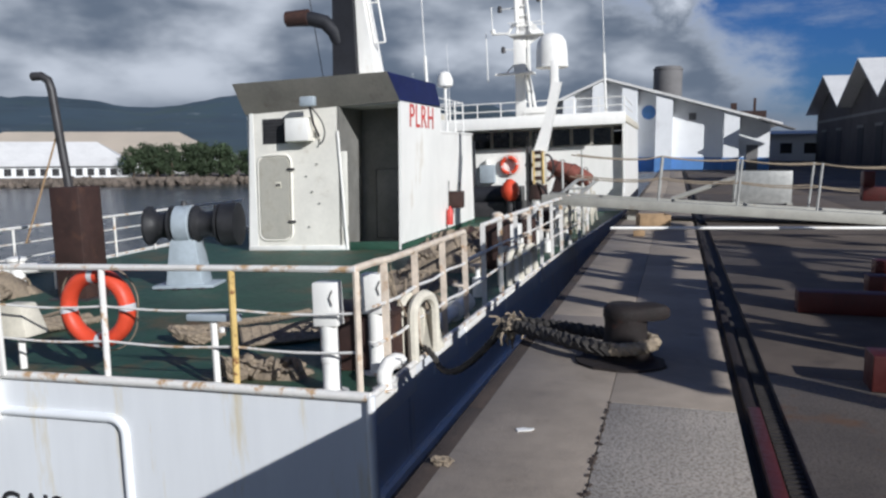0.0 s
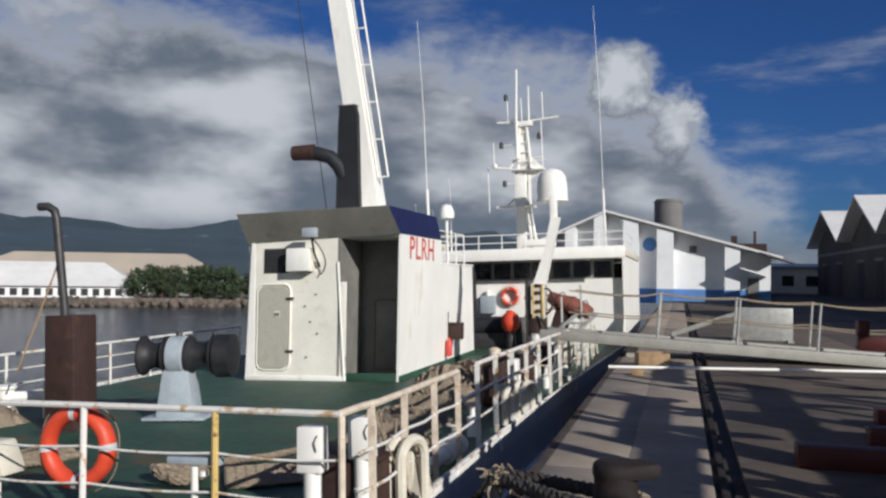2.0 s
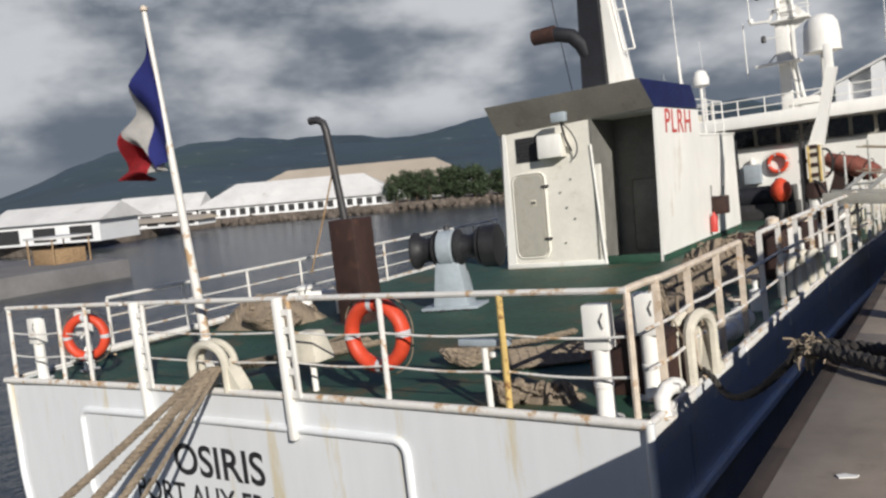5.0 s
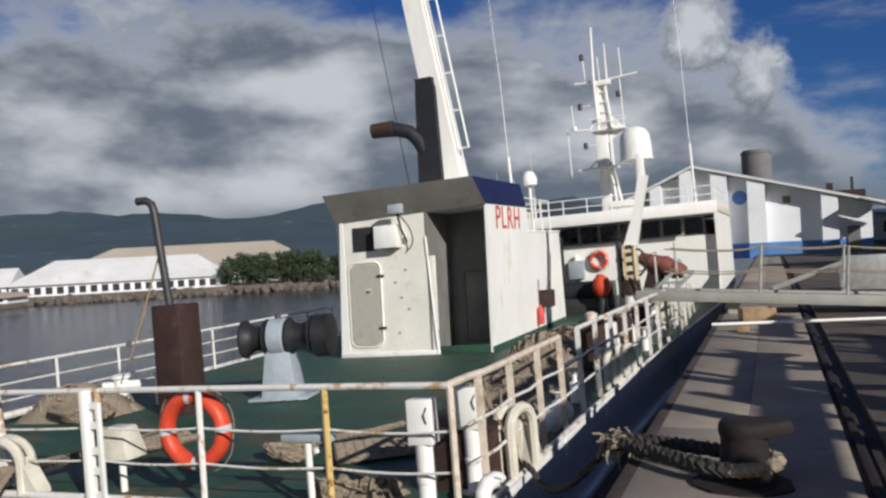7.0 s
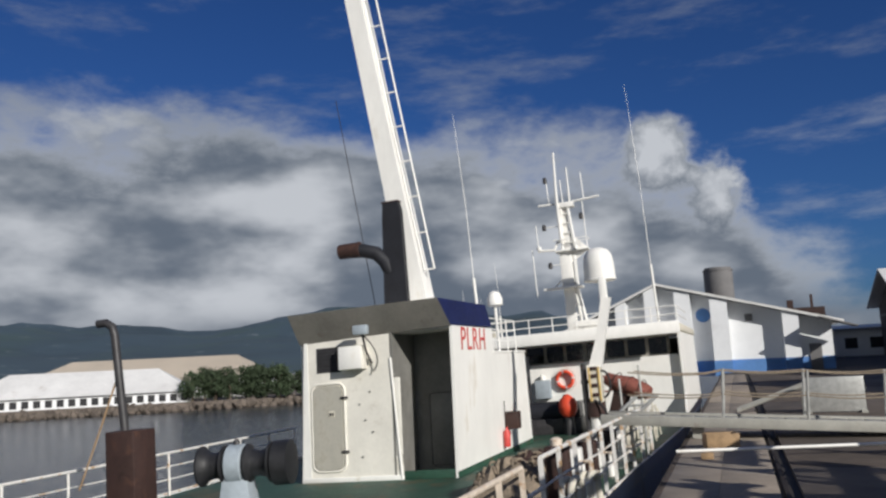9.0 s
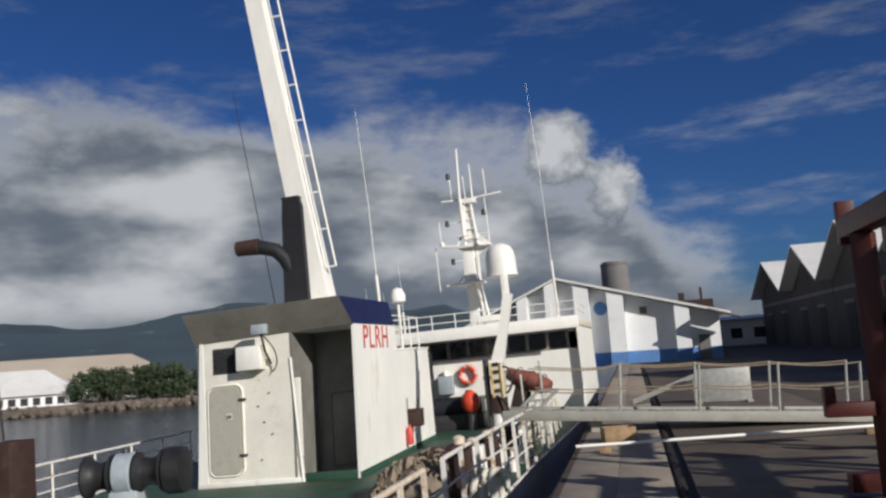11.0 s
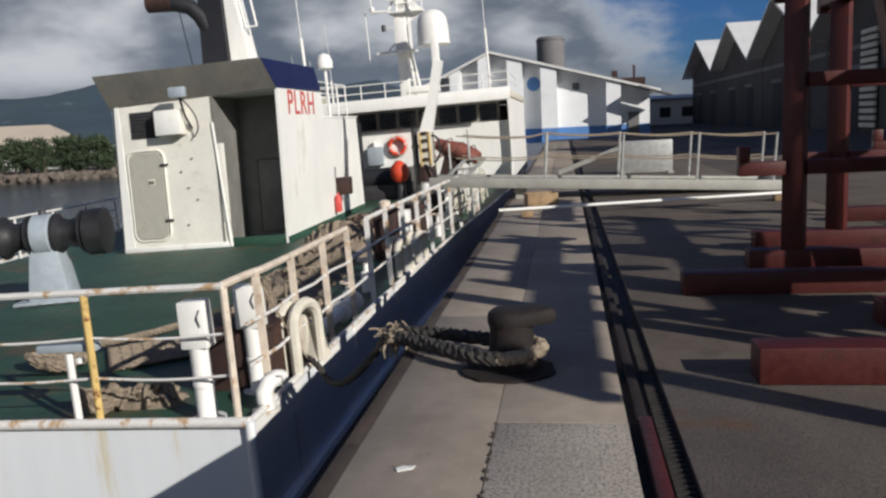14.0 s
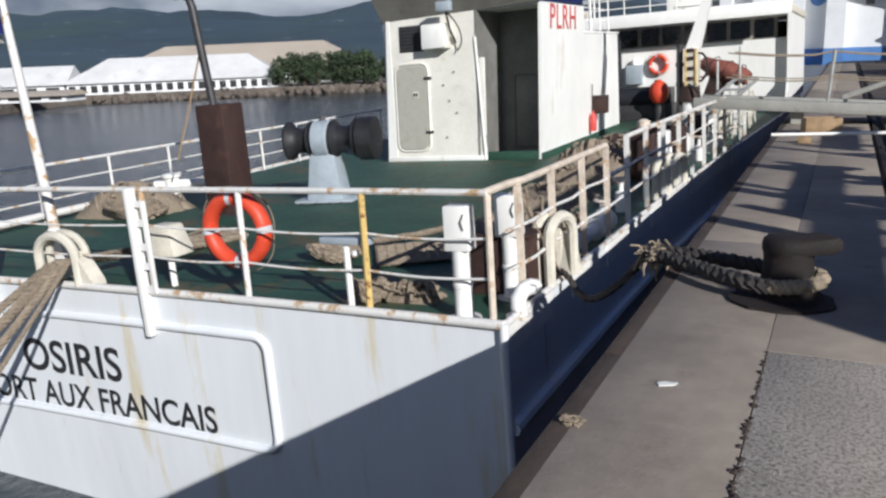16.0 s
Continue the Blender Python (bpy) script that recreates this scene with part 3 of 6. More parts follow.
def ship_outline(du=0.0):
    star = [(u - du, v) for u, v in LINE]
    port = [(u + du, v) for u, v in PORT]
    stern = [(2 * CU * k / 8, stern_v(2 * CU * k / 8)) for k in range(1, 8)]
    return star + port[-2::-1] + stern[::-1]


ship = thing("ship", SHIP, "white steel patrol ship with green deck moored at the quay", "ship")
# hull shell
bm = bmesh.new()
ol = ship_outline()
levels = [(0.0, 1.0, 0.0), (-0.35, 1.0, 0.0), (-1.6, 0.995, 0.0), (-2.6, 0.99, 0.05), (-3.9, 0.96, 0.2)]
rings = []
for w, s, dv in levels:
    rings.append([bm.verts.new((CU + (u - CU) * s, v + (dv if v < 2 else 0), w)) for u, v in ol])
for A, B in zip(rings, rings[1:]):
    for j in range(len(A)):
        k = (j + 1) % len(A)
        bm.faces.new((A[j], B[j], B[k], A[k]))
bm.faces.new(rings[-1])
part("hull", bm, M["hull"], ship, "white-painted hull plating with faint rust streaks")
# deck plating with a slight camber
bm = bmesh.new()
inner = ship_outline(0.04)
top = [bm.verts.new((u, v + (0.03 if v < 0.6 else 0), -0.05)) for u, v in inner]
low = [bm.verts.new((u, v + (0.03 if v < 0.6 else 0), -0.30)) for u, v in inner]
bm.faces.new(top)
bm.faces.new(low[::-1])
for j in range(len(top)):
    k = (j + 1) % len(top)
    bm.faces.new((top[j], low[j], low[k], top[k]))
part("deck", bm, M["deck"], ship, "worn green-painted steel deck")
# cap rails: half-round along the stern, flat lip along the side
stern_line = [(u, stern_v(u), 0.0) for u in np.linspace(0, 2 * CU, 25)]
part("stern_cap", tube([(u, v - 0.015, w) for u, v, w in stern_line], 0.048, 10), M["rail"], ship, "white pipe capping along the stern with rust")
for side, line in (("starboard", LINE), ("port", PORT)):
    part("side_cap", tube([(u, v, 0.0) for u, v in line[:8]], 0.03, 8), M["rail"], ship)
part("corner_post", tube([(0.0, -0.02, 0.02), (0.0, -0.02, -0.4), (0.0, -0.0, -1.6), (-0.05, 0.02, -2.6)], 0.045, 10), M["hull"], ship)
part("corner_post", tube([(2 * CU, 0.18, 0.02), (2 * CU, 0.18, -1.6), (2 * CU + 0.05, 0.22, -2.6)], 0.045, 10), M["hull"], ship)
# rubbing strake along the side
for line, sg in ((LINE, 1), (PORT, -1)):
    part("rubbing_strake", tube([(u + sg * 0.03, v, -1.0) for u, v in line[:9]], 0.07, 8), M["hull"], ship)
# name panel on the transom


def on_stern(u, w, off=0.0):
    return Vector((u, stern_v(u) - off, w))


PANEL_R, PANEL_L, PANEL_T, PANEL_B = -2.83, -9.05, -0.41, -1.75
pts = []
for cu, cw, a0 in ((PANEL_R - 0.16, PANEL_T - 0.16, 0), (PANEL_L + 0.16, PANEL_T - 0.16, 90), (PANEL_L + 0.16, PANEL_B + 0.16, 180), (PANEL_R - 0.16, PANEL_B + 0.16, 270)):
    for a in range(0, 91, 18):
        aa = radians(a0 + a)
        pts.append(on_stern(cu + 0.16 * math.cos(aa), cw + 0.16 * math.sin(aa), 0.01))
dense = []
for a, b in zip(pts, pts[1:] + pts[:1]):
    k = max(1, int((b - a).length / 0.3))
    for i in range(k):
        q = a.lerp(b, i / k)
        dense.append(on_stern(q.x, q.z, 0.01))
part("panel_frame", tube(dense, 0.05, 10, closed=True), M["hull"], ship, "white half-pipe frame round the name")


def stern_letters(text, cap, width, u, w, label):
    """Lettering laid on the curved transom: cap height, full width, middle u, foot w."""
    ob = letters(text, 1.0, M["black_letters"], pose(0, 0, 0), ship, 0.0, label=label)
    xs = [v.co.x for v in ob.data.vertices]
    ys = [v.co.y for v in ob.data.vertices]
    for v in ob.data.vertices:
        uu = u + ((v.co.x - min(xs)) / (max(xs) - min(xs)) - 0.5) * width
        v.co = (uu, stern_v(uu) - 0.006, w + (v.co.y - min(ys)) / (max(ys) - min(ys)) * cap)
    return ob


stern_letters("OSIRIS", 0.45, 1.80, -6.10, -1.22, "black painted ship name")
stern_letters("PORT AUX FRANCAIS", 0.34, 4.2, -5.83, -1.68, "black painted home port")

# stern and side railings
R_W = 1.18


def stern_rail(name, u0, u1, posts, mats):
    r = thing(name, SHIP, "white pipe railing with wire lines and rust at its posts", "railing", "ship railings")
    us = np.linspace(u0, u1, 12)
    part("top_rail", tube([(u, stern_v(u) + 0.06, R_W) for u in us], 0.033, 8), M["rail"], r)
    for w in (0.40, 0.77):
        line = []
        for a, b in zip(posts, posts[1:]):
            for i in range(6):
                f = i / 6
                u = a + (b - a) * f
                line.append((u, stern_v(u) + 0.06, w - 0.03 * math.sin(math.pi * f)))
        line.append((posts[-1], stern_v(posts[-1]) + 0.06, w))
        part("wire", tube(line, 0.013, 6), M["rail"], r)
    for u, mt in zip(posts, mats):
        part("post", tube([(u - 0.0, stern_v(u) + 0.03, 0.02), (u, stern_v(u) + 0.06, R_W - 0.02)], 0.034, 8), mt, r)
    return r


rr, rl, yl = M["rust_rail"], M["rail"], M["yellow"]
stern_rail("stern_railing", -0.12, -7.7, [-0.12, -1.46, -3.02, -4.45, -7.32], [rr, yl, rl, rl, rl])
stern_rail("stern_railing", -7.8, -10.8, [-8.7, -9.4, -10.75], [rl, rl, rl])


def side_at(v, line=LINE):
    for (a, b), (c, d) in zip(line, line[1:]):
        if b <= v <= d:
            return a + (c - a) * (v - b) / (d - b)
    return line[-1][0]


side = thing("side_railing", SHIP, "rusty white pipe railing along the starboard deck edge", "railing", "ship railings")
sr = [(-0.15, stern_v(-0.15) + 0.06, R_W), (-0.07, 0.42, R_W + 0.02), (-0.06, 0.8, R_W)]
part("top_rail", tube(sr + [(side_at(v) - 0.06, v, R_W) for v in (1.5, 2.6, 3.6)], 0.036, 8), M["rust_rail"], side)
part("top_rail", tube([(side_at(v) - 0.06, v, R_W) for v in (4.6, 6.0, 8.0, 10.5, 13.0, 15.0)], 0.034, 8), M["rail"], side)
for w in (0.40, 0.77):
    part("middle_rail", tube([(side_at(max(v, 0.3)) - 0.06, v, w + 0.015 * math.sin(v * 5)) for v in (0.3, 1, 1.6, 2.2, 2.8, 3.4, 4.4, 5.4, 6.4, 8.5, 10.5, 13.0, 15.0)], 0.018, 6), M["rail"], side)
for i, v in enumerate((0.62, 1.55, 2.6, 3.6, 4.6, 5.7, 6.8, 7.9, 9.0, 10.1, 11.2, 12.3, 13.6, 15.0)):
    u = side_at(v) - 0.06
    mt = rr if i < 4 else rl
    part("post", prism([(u - 0.036, v - 0.012), (u + 0.036, v - 0.012), (u + 0.036, v + 0.012), (u - 0.036, v + 0.012)], 0.0, R_W - 0.01, "z"), mt, side)
# a step or bench seat between two posts
part("gate_bar", tube([(side_at(3.6) - 0.06, 3.6, 0.78), (side_at(4.6) - 0.06, 4.6, 0.78)], 0.03, 8), M["rail"], side)

# brighter white plates put in for the sunlit hull strip above the quay shadow
for a, b in ((0.0, 1.25), (1.9, 2.9), (3.3, 5.2), (5.7, 8.2), (8.6, 12.5), (12.8, 22)):
    part("edge_plate", prism([(side_at(a) + 0.012, a), (side_at(b) + 0.012, b), (side_at(b) - 0.02, b), (side_at(a) - 0.02, a)], -0.30, 0.03, "z"), M["white"], ship)

prail = thing("side_railing", SHIP, "white pipe railing along the port deck edge", "railing", "ship railings")
part("top_rail", tube([(side_at(v, PORT) + 0.12, v, 1.02) for v in (2.1, 4, 8, 11, 14, 18)], 0.033, 8), M["rail"], prail)
for w in (0.36, 0.68):
    part("middle_rail", tube([(side_at(v, PORT) + 0.12, v, w) for v in (2.1, 4, 8, 11, 14, 18)], 0.018, 6), M["rail"], prail)
v = 2.1
while v < 18.1:
    u = side_at(v, PORT) + 0.12
    part("post", tube([(u, v, -0.05), (u, v, 1.0)], 0.03, 8), M["rail"], prail)
    v += 1.75
part("kick_pipe", tube([(side_at(v, PORT) + 0.22, v, 0.1) for v in (1.2, 5, 10)], 0.07, 8), M["rail"], prail)


# ---- things on the after deck ----
def lifebuoy(m, label):
    t = thing("lifebuoy", m, label, "lifebuoy", "lifebuoys")
    bm = bmesh.new()
    R, r, n, k = 0.30, 0.078, 40, 12
    ring = [[bm.verts.new(((R + r * 0.9 * math.cos(b)) * math.cos(a), 1.1 * r * math.sin(b), (R + r * 0.9 * math.cos(b)) * math.sin(a))) for b in [2 * math.pi * j / k for j in range(k)]] for a in [2 * math.pi * i / n for i in range(n)]]
    for i in range(n):
        for j in range(k):
            bm.faces.new((ring[i][j], ring[(i + 1) % n][j], ring[(i + 1) % n][(j + 1) % k], ring[i][(j + 1) % k]))
    part("ring", bm, M["orange"], t)
    for a in (10, 100, 190, 280):
        bm = bmesh.new()
        pts_ = []
        for b in range(13):
            bb = 2 * math.pi * b / 12
            pts_.append(bb)
        rows = []
        for da in (-5, 0, 5):
            aa = radians(a + da)
            rows.append([bm.verts.new(((R + (r + 0.004) * 0.9 * math.cos(b)) * math.cos(aa), 1.1 * (r + 0.004) * math.sin(b), (R + (r + 0.004) * 0.9 * math.cos(b)) * math.sin(aa))) for b in pts_[:-1]])
        for A, B in zip(rows, rows[1:]):
            for j in range(12):
                bm.faces.new((A[j], A[(j + 1) % 12], B[(j + 1) % 12], B[j]))
        part("tape_band", bm, M["tape"], t, "worn grey reflective band")
    line = []
    for i in range(61):
        a = 2 * math.pi * i / 60
        rad = 0.385 + 0.035 * abs(math.sin(2 * a))
        line.append((rad * math.cos(a), 0.02, rad * math.sin(a)))
    part("grab_line", tube(line[:-1], 0.007, 5, closed=True), M["rope"], t)
    return t


ub = -3.22
lifebuoy(SHIP @ pose(ub, stern_v(ub) + 0.2, 0.72, 0, 8, 4) @ Matrix.Scale(1.17, 4), "orange lifebuoy hanging inside the stern railing")
lifebuoy(SHIP @ pose(-9.05, stern_v(-9.05) + 0.25, 0.66, 0, 12, 30), "orange lifebuoy with a pale lamp on the port quarter railing")


def vent(name, m, h, label, box_w=0.25, hook=False):
    t = thing(name, m, label, "vent pipe", "deck vents")
    part("pipe", lathe([(0.10, 0), (0.10, 0.02), (0.088, 0.04), (0.088, h * 0.45), (0.096, h * 0.46), (0.096, h * 0.52), (0.086, h * 0.53), (0.086, h)], 16), M["white"], t)
    part("base_flange", lathe([(0.16, -0.0), (0.16, 0.02)], 16), M["rail"], t)
    if not hook:
        part("head", box(-box_w / 2, box_w / 2, -0.09, 0.09, h - 0.02, h + 0.40, 0.012, (0.96, 0.94)), M["white"], t, "white box-shaped vent head")
        part("latch", tube([(0.09, -0.092, h + 0.33), (0.06, -0.10, h + 0.26), (0.08, -0.096, h + 0.18)], 0.006, 5), M["dark"], t)
    else:
        part("gooseneck", tube([(0, 0, h - 0.02), (0.0, 0, h + 0.1), (0.03, 0.06, h + 0.18), (0.08, 0.2, h + 0.2), (0.1, 0.32, h + 0.16)], 0.10, 12), M["white"], t)
    return t


vent("vent_pipe", SHIP @ pose(-0.49, stern_v(-0.49) + 0.2, -0.05), 0.69, "white box-headed vent pipe behind the stern railing")
vent("vent_pipe", SHIP @ pose(-0.30, 1.0, -0.05), 0.66, "white box-headed vent pipe beside the corner of the railing", 0.26)
vent("vent_pipe", SHIP @ pose(-0.02, 0.42, -0.05) @ Matrix.Scale(0.78, 4), 0.12, "short white gooseneck vent at the deck corner", hook=True)
vent("vent_pipe", SHIP @ pose(-10.45, stern_v(-10.4) + 0.3, -0.05), 0.62, "white box-headed vent pipe on the port quarter")
vent("vent_pipe", SHIP @ pose(-10.1, stern_v(-10.1) + 0.9, -0.05), 0.62, "white box-headed vent pipe on the port quarter")
t = thing("short_post", SHIP @ pose(-1.74, stern_v(-1.74) + 0.12, 0.0), "short white post with a flat grey tray on the stern rail", "post")
part("post", tube([(0, 0, 0), (0, 0, 0.62)], 0.035, 8), M["white"], t)
part("tray", box(-0.28, 0.3, -0.05, 0.05, 0.64, 0.71, 0.01), M["grey"], t)
part("knob", lathe([(0.01, 0.52), (0.04, 0.53), (0.04, 0.57), (0.01, 0.58)], 10), M["white"], t, m=pose(0.1, 0, 0))

# brown locker in the corner
t = thing("deck_locker", SHIP @ pose(-0.34, 0.75, -0.05), "rusty brown steel locker on the after deck", "locker")
part("body", box(-0.62, 0.22, 0.25, 0.95, 0, 0.60, 0.02), M["brown"], t)
part("lid", box(-0.65, 0.25, 0.22, 0.98, 0.603, 0.65, 0.015), M["brown"], t)


def slotted_plate(u, label):
    t = thing("slotted_bracket", SHIP, label, "bracket", "stern brackets")
    v = stern_v(u) - 0.06
    bm = bmesh.new()
    bx(bm, u - 0.16, u - 0.06, v - 0.06, v + 0.06, -0.53, 1.22, 0.03)
    part("flange", bm, M["white"], t)
    bm = bmesh.new()
    for z0, z1 in ((0.0, 0.09), (0.28, 0.36), (0.50, 0.58), (0.78, 0.86), (1.0, 1.07)):
        bx(bm, u - 0.07, u + 0.05, v - 0.02, v + 0.02, z0, z1)
    bx(bm, u + 0.04, u + 0.10, v - 0.022, v + 0.022, 0.0, 1.07, 0.01)
    part("slotted_web", bm, M["white"], t)
    return t


slotted_plate(-4.40, "white slotted steel bracket bolted over the stern capping")
slotted_plate(-7.24, "white slotted steel bracket bolted over the stern capping")

# centre fairlead with its mooring lines
FU = -5.98


def fairlead(m, label, w=0.40, h=0.66):
    t = thing("fairlead", m, label, "fairlead", "fairleads")
    pts = [(-w, 0, 0)] + [(w * -math.cos(a), 0, h - w * 0.8 + w * 0.8 * math.sin(a)) for a in np.linspace(0, math.pi, 11)] + [(w, 0, 0)]
    bm = bmesh.new()
    tb(bm, pts, 0.06, 8)
    tb(bm, [(x, 0.16, z) for x, y, z in pts], 0.05, 8)
    part("arch", bm, M["cover"], t)
    part("gusset", prism([(w * 0.8, 0.0), (w * 1.75, 0.0), (w * 1.72, 0.06), (w * 0.98, 0.42)], -0.02, 0.18, "y"), M["cover"], t)
    return t


fairlead(SHIP @ pose(FU, stern_v(FU) - 0.02, 0.0), "cream-painted arched fairlead on the stern capping", 0.33, 0.62)
moor = thing("mooring_lines", pose(0, 0, 0), "three heavy hemp mooring lines from the stern fairlead", "rope")
f0 = SHIP @ Vector((FU, stern_v(FU) - 0.05, 0.22))
for i, (dx, r) in enumerate(((-0.15, 0.055), (0.0, 0.065), (0.13, 0.05), (0.24, 0.03))):
    a = f0 + Vector((dx, 0, 0.03 * i))
    b = Vector(MOOR_END) + Vector((dx * 5.0, 0, -dx * 1.0))
    part("rope", rope_bm(bezier(a, a.lerp(b, 0.3) + Vector((0, 0, -0.05)), a.lerp(b, 0.65) + Vector((0, 0, -0.12)), b), r), M["rope"], moor)
    part("inboard_rope", rope_bm(bezier(a, a + Vector((0.05, 0.5, 0.02)), a + Vector((0.5 - i * 0.2, 1.6, -0.18)), a + Vector((0.6 - i * 0.35, 3.0, -0.22))), r), M["rope"], moor)

# flag staff and hanging flag
FT, FB = SHIP @ Vector((-6.60, stern_v(-6.4) + 0.25, 5.08)), SHIP @ Vector((-6.42, stern_v(-6.4) + 0.35, 0.62))
staff = thing("flag_staff", pose(0, 0, 0), "leaning white ensign staff at the stern", "flag staff")
part("pole", tube([FB + Vector((0.03, 0.02, -0.66)), FB, FB.lerp(FT, 0.5), FT], 0.085, 10, r1=0.035), M["rail"], staff)
part("finial", lathe([(0.01, 0), (0.05, 0.02), (0.05, 0.06), (0.01, 0.09)], 10), M["rust_rail"], staff, m=Matrix.Translation(FT))
part("heel", prism([(-0.1, 0), (0.2, 0), (0.16, 0.55), (-0.06, 0.62)], -0.08, 0.08, "y"), M["white"], staff, m=Matrix.Translation(FB + Vector((0.02, 0, -0.62))))
flag = thing("flag", pose(0, 0, 0), "drooping ensign with blue, white and red bands", "flag")
NH = 30
for bi, (nm, mt) in enumerate((("blue_band", "flag_blue"), ("white_band", "flag_white"), ("red_band", "flag_red"))):
    bm = bmesh.new()
    grid = []
    for i in range(9):
        s = (bi + i / 8) / 3
        col = []
        for j in range(NH + 1):
            f = j / NH
            base = FT.lerp(FB, 0.07 + 0.38 * f)
            drop = s * (1.85 - 1.62 * f)
            out = -1.0 * s * (1.0 - 0.5 * f) + 0.04 * math.sin(9 * s + 3 * f)
            fold = 0.13 * math.sin(15 * s + 7 * f) * min(1, 3 * s)
            col.append(bm.verts.new(base + Vector((out, fold - 0.05, -drop + 0.02 * math.sin(12 * s)))))
        grid.append(col)
    for A, B in zip(grid, grid[1:]):
        for j in range(NH):
            bm.faces.new((A[j], A[j + 1], B[j + 1], B[j]))
    bmesh.ops.solidify(bm, geom=bm.faces[:], thickness=0.004)
    part(nm, bm, M[mt], flag)

# exhaust trunk with pipe and stay
trunk = thing("exhaust_trunk", SHIP @ pose(-7.32, 5.1, -0.05), "rusty brown steel trunk with a bent exhaust pipe", "exhaust trunk")
part("casing", box(-0.42, 0.20, -0.30, 0.30, 0.0, 1.98, 0.03, (0.98, 0.98)), M["brown"], trunk)
part("exhaust_pipe", tube([(-0.22, 0, 1.9), (-0.32, 0, 2.8), (-0.41, 0.0, 3.68), (-0.46, 0, 3.84), (-0.58, -0.02, 3.92), (-0.76, -0.03, 3.92)], 0.075, 12), M["dark"], trunk)
part("base_ring", box(-0.52, 0.30, -0.40, 0.40, 0.0, 0.03), M["dark"], trunk)
part("stay_rope", tube([(-0.36, 0, 2.95), (-0.72, -0.1, 1.95), (-1.08, -0.2, 1.0)], 0.016, 6), M["wood"], trunk)

# winch with two drums on a pedestal
winch = thing("capstan_winch", SHIP @ pose(-6.06, 6.3, -0.05, 0, 0, 12) @ Matrix.Scale(1.05, 4), "grey pedestal winch with two black warping drums", "winch")
part("pedestal", box(-0.34, 0.34, -0.26, 0.26, 0.06, 0.92, 0.03, (0.66, 0.8)), M["grey"], winch)
part("foot_plate", box(-0.55, 0.55, -0.34, 0.34, 0.02, 0.075, 0.01), M["grey"], winch)
for x in (-0.4, -0.14, 0.12, 0.36):
    part("foot_bolt", box(x - 0.05, x + 0.05, -0.36, -0.24, -0.06, 0.03, 0.008), M["dark"], winch)
part("housing", lathe([(0.30, -0.16), (0.34, -0.13), (0.34, 0.13), (0.30, 0.16)], 22, "x"), M["grey"], winch, m=pose(0, 0, 1.12))
drum = [(0.16, 0.17), (0.34, 0.19), (0.34, 0.23), (0.24, 0.30), (0.215, 0.42), (0.25, 0.54), (0.35, 0.62), (0.35, 0.66), (0.1, 0.68)]
part("warping_drum", lathe(drum, 22, "x"), M["black"], winch, m=pose(0, 0, 1.12))
part("warping_drum", lathe([(r, -h) for r, h in drum], 22, "x"), M["black"], winch, m=pose(0, 0, 1.12))
part("brake_drum", lathe([(0.2, 0.69), (0.38, 0.70), (0.38, 0.98), (0.2, 1.0)], 20, "x"), M["black"], winch, m=pose(0, 0, 1.1))
part("grease_cap", lathe([(0.06, 0), (0.06, 0.05), (0.03, 0.1)], 10), M["dark"], winch, m=pose(0, 0, 1.45))

# ropes and nets lying on deck
rp = random.Random(3)


def rope_heap(m, turns, r0, r, mat, label):
    t = thing("rope_coil", m, label, "rope", "deck ropes")
    pts = []
    for i in range(turns * 16):
        a = 2 * math.pi * i / 16
        rad = r0 * (0.75 + 0.25 * math.sin(i * 0.37)) + rp.uniform(-0.03, 0.03)
        pts.append((rad * math.cos(a), rad * 0.8 * math.sin(a), r + 0.8 * r * (i // 16) + 0.03 * math.sin(i * 0.8) + 0.03))
    part("rope", rope_bm(pts, r, pitch=0.3), mat, t)
    return t


rope_heap(SHIP @ pose(-3.15, 2.05, -0.05), 3, 0.38, 0.05, M["rope"], "loose coil of brown hemp rope on deck")
rope_heap(SHIP @ pose(-1.70, 0.50, -0.05), 3, 0.20, 0.06, M["rope"], "heap of brown rope at the stern edge")
rope_heap(SHIP @ pose(-9.1, 4.4, -0.05), 5, 0.62, 0.06, M["rope"], "large coil of pale mooring rope on deck")
rope_heap(SHIP @ pose(-0.75, 4.0, -0.05), 5, 0.42, 0.045, M["rope"], "coil of rope hung at the railing")
t = thing("rope_length", SHIP, "stretched hemp rope lying across the deck", "rope", "deck ropes")
part("rope", rope_bm(bezier((-3.3, 2.0, 0.02), (-2.9, 2.2, 0.25), (-2.8, 2.9, 0.0), (-2.4, 3.8, 0.03)), 0.05), M["rope"], t)
net = thing("rope_mat", SHIP @ pose(-2.2, 2.5, -0.04, 0, 0, 32) @ Matrix.Diagonal((1.0, 1.5, 1.0, 1.0)), "flat tan woven rope mat on deck", "mat")
bm = bmesh.new()
for i in range(12):
    tb(bm, [(-0.5 + k * 0.125, -0.33 + i * 0.06, 0.03 + 0.012 * ((i + k) % 2)) for k in range(9)], 0.028, 5)
for i in range(9):
    tb(bm, [(-0.5 + i * 0.125, -0.35 + k * 0.0875, 0.03 + 0.012 * ((i + k + 1) % 2)) for k in range(9)], 0.025, 5)
part("weave", bm, M["rope"], net)
hood = thing("boat_cover", SHIP @ pose(-4.52, stern_v(-4.5) + 0.42, 0.34), "cream canvas hood over a deck fitting", "cover")
part("canvas", box(-0.25, 0.25, -0.18, 0.18, 0.0, 0.37, 0.03, (0.58, 0.7)), M["cover"], hood)
part("post", tube([(0, 0, -0.39), (0, 0, 0.02)], 0.04, 8), M["white"], hood)
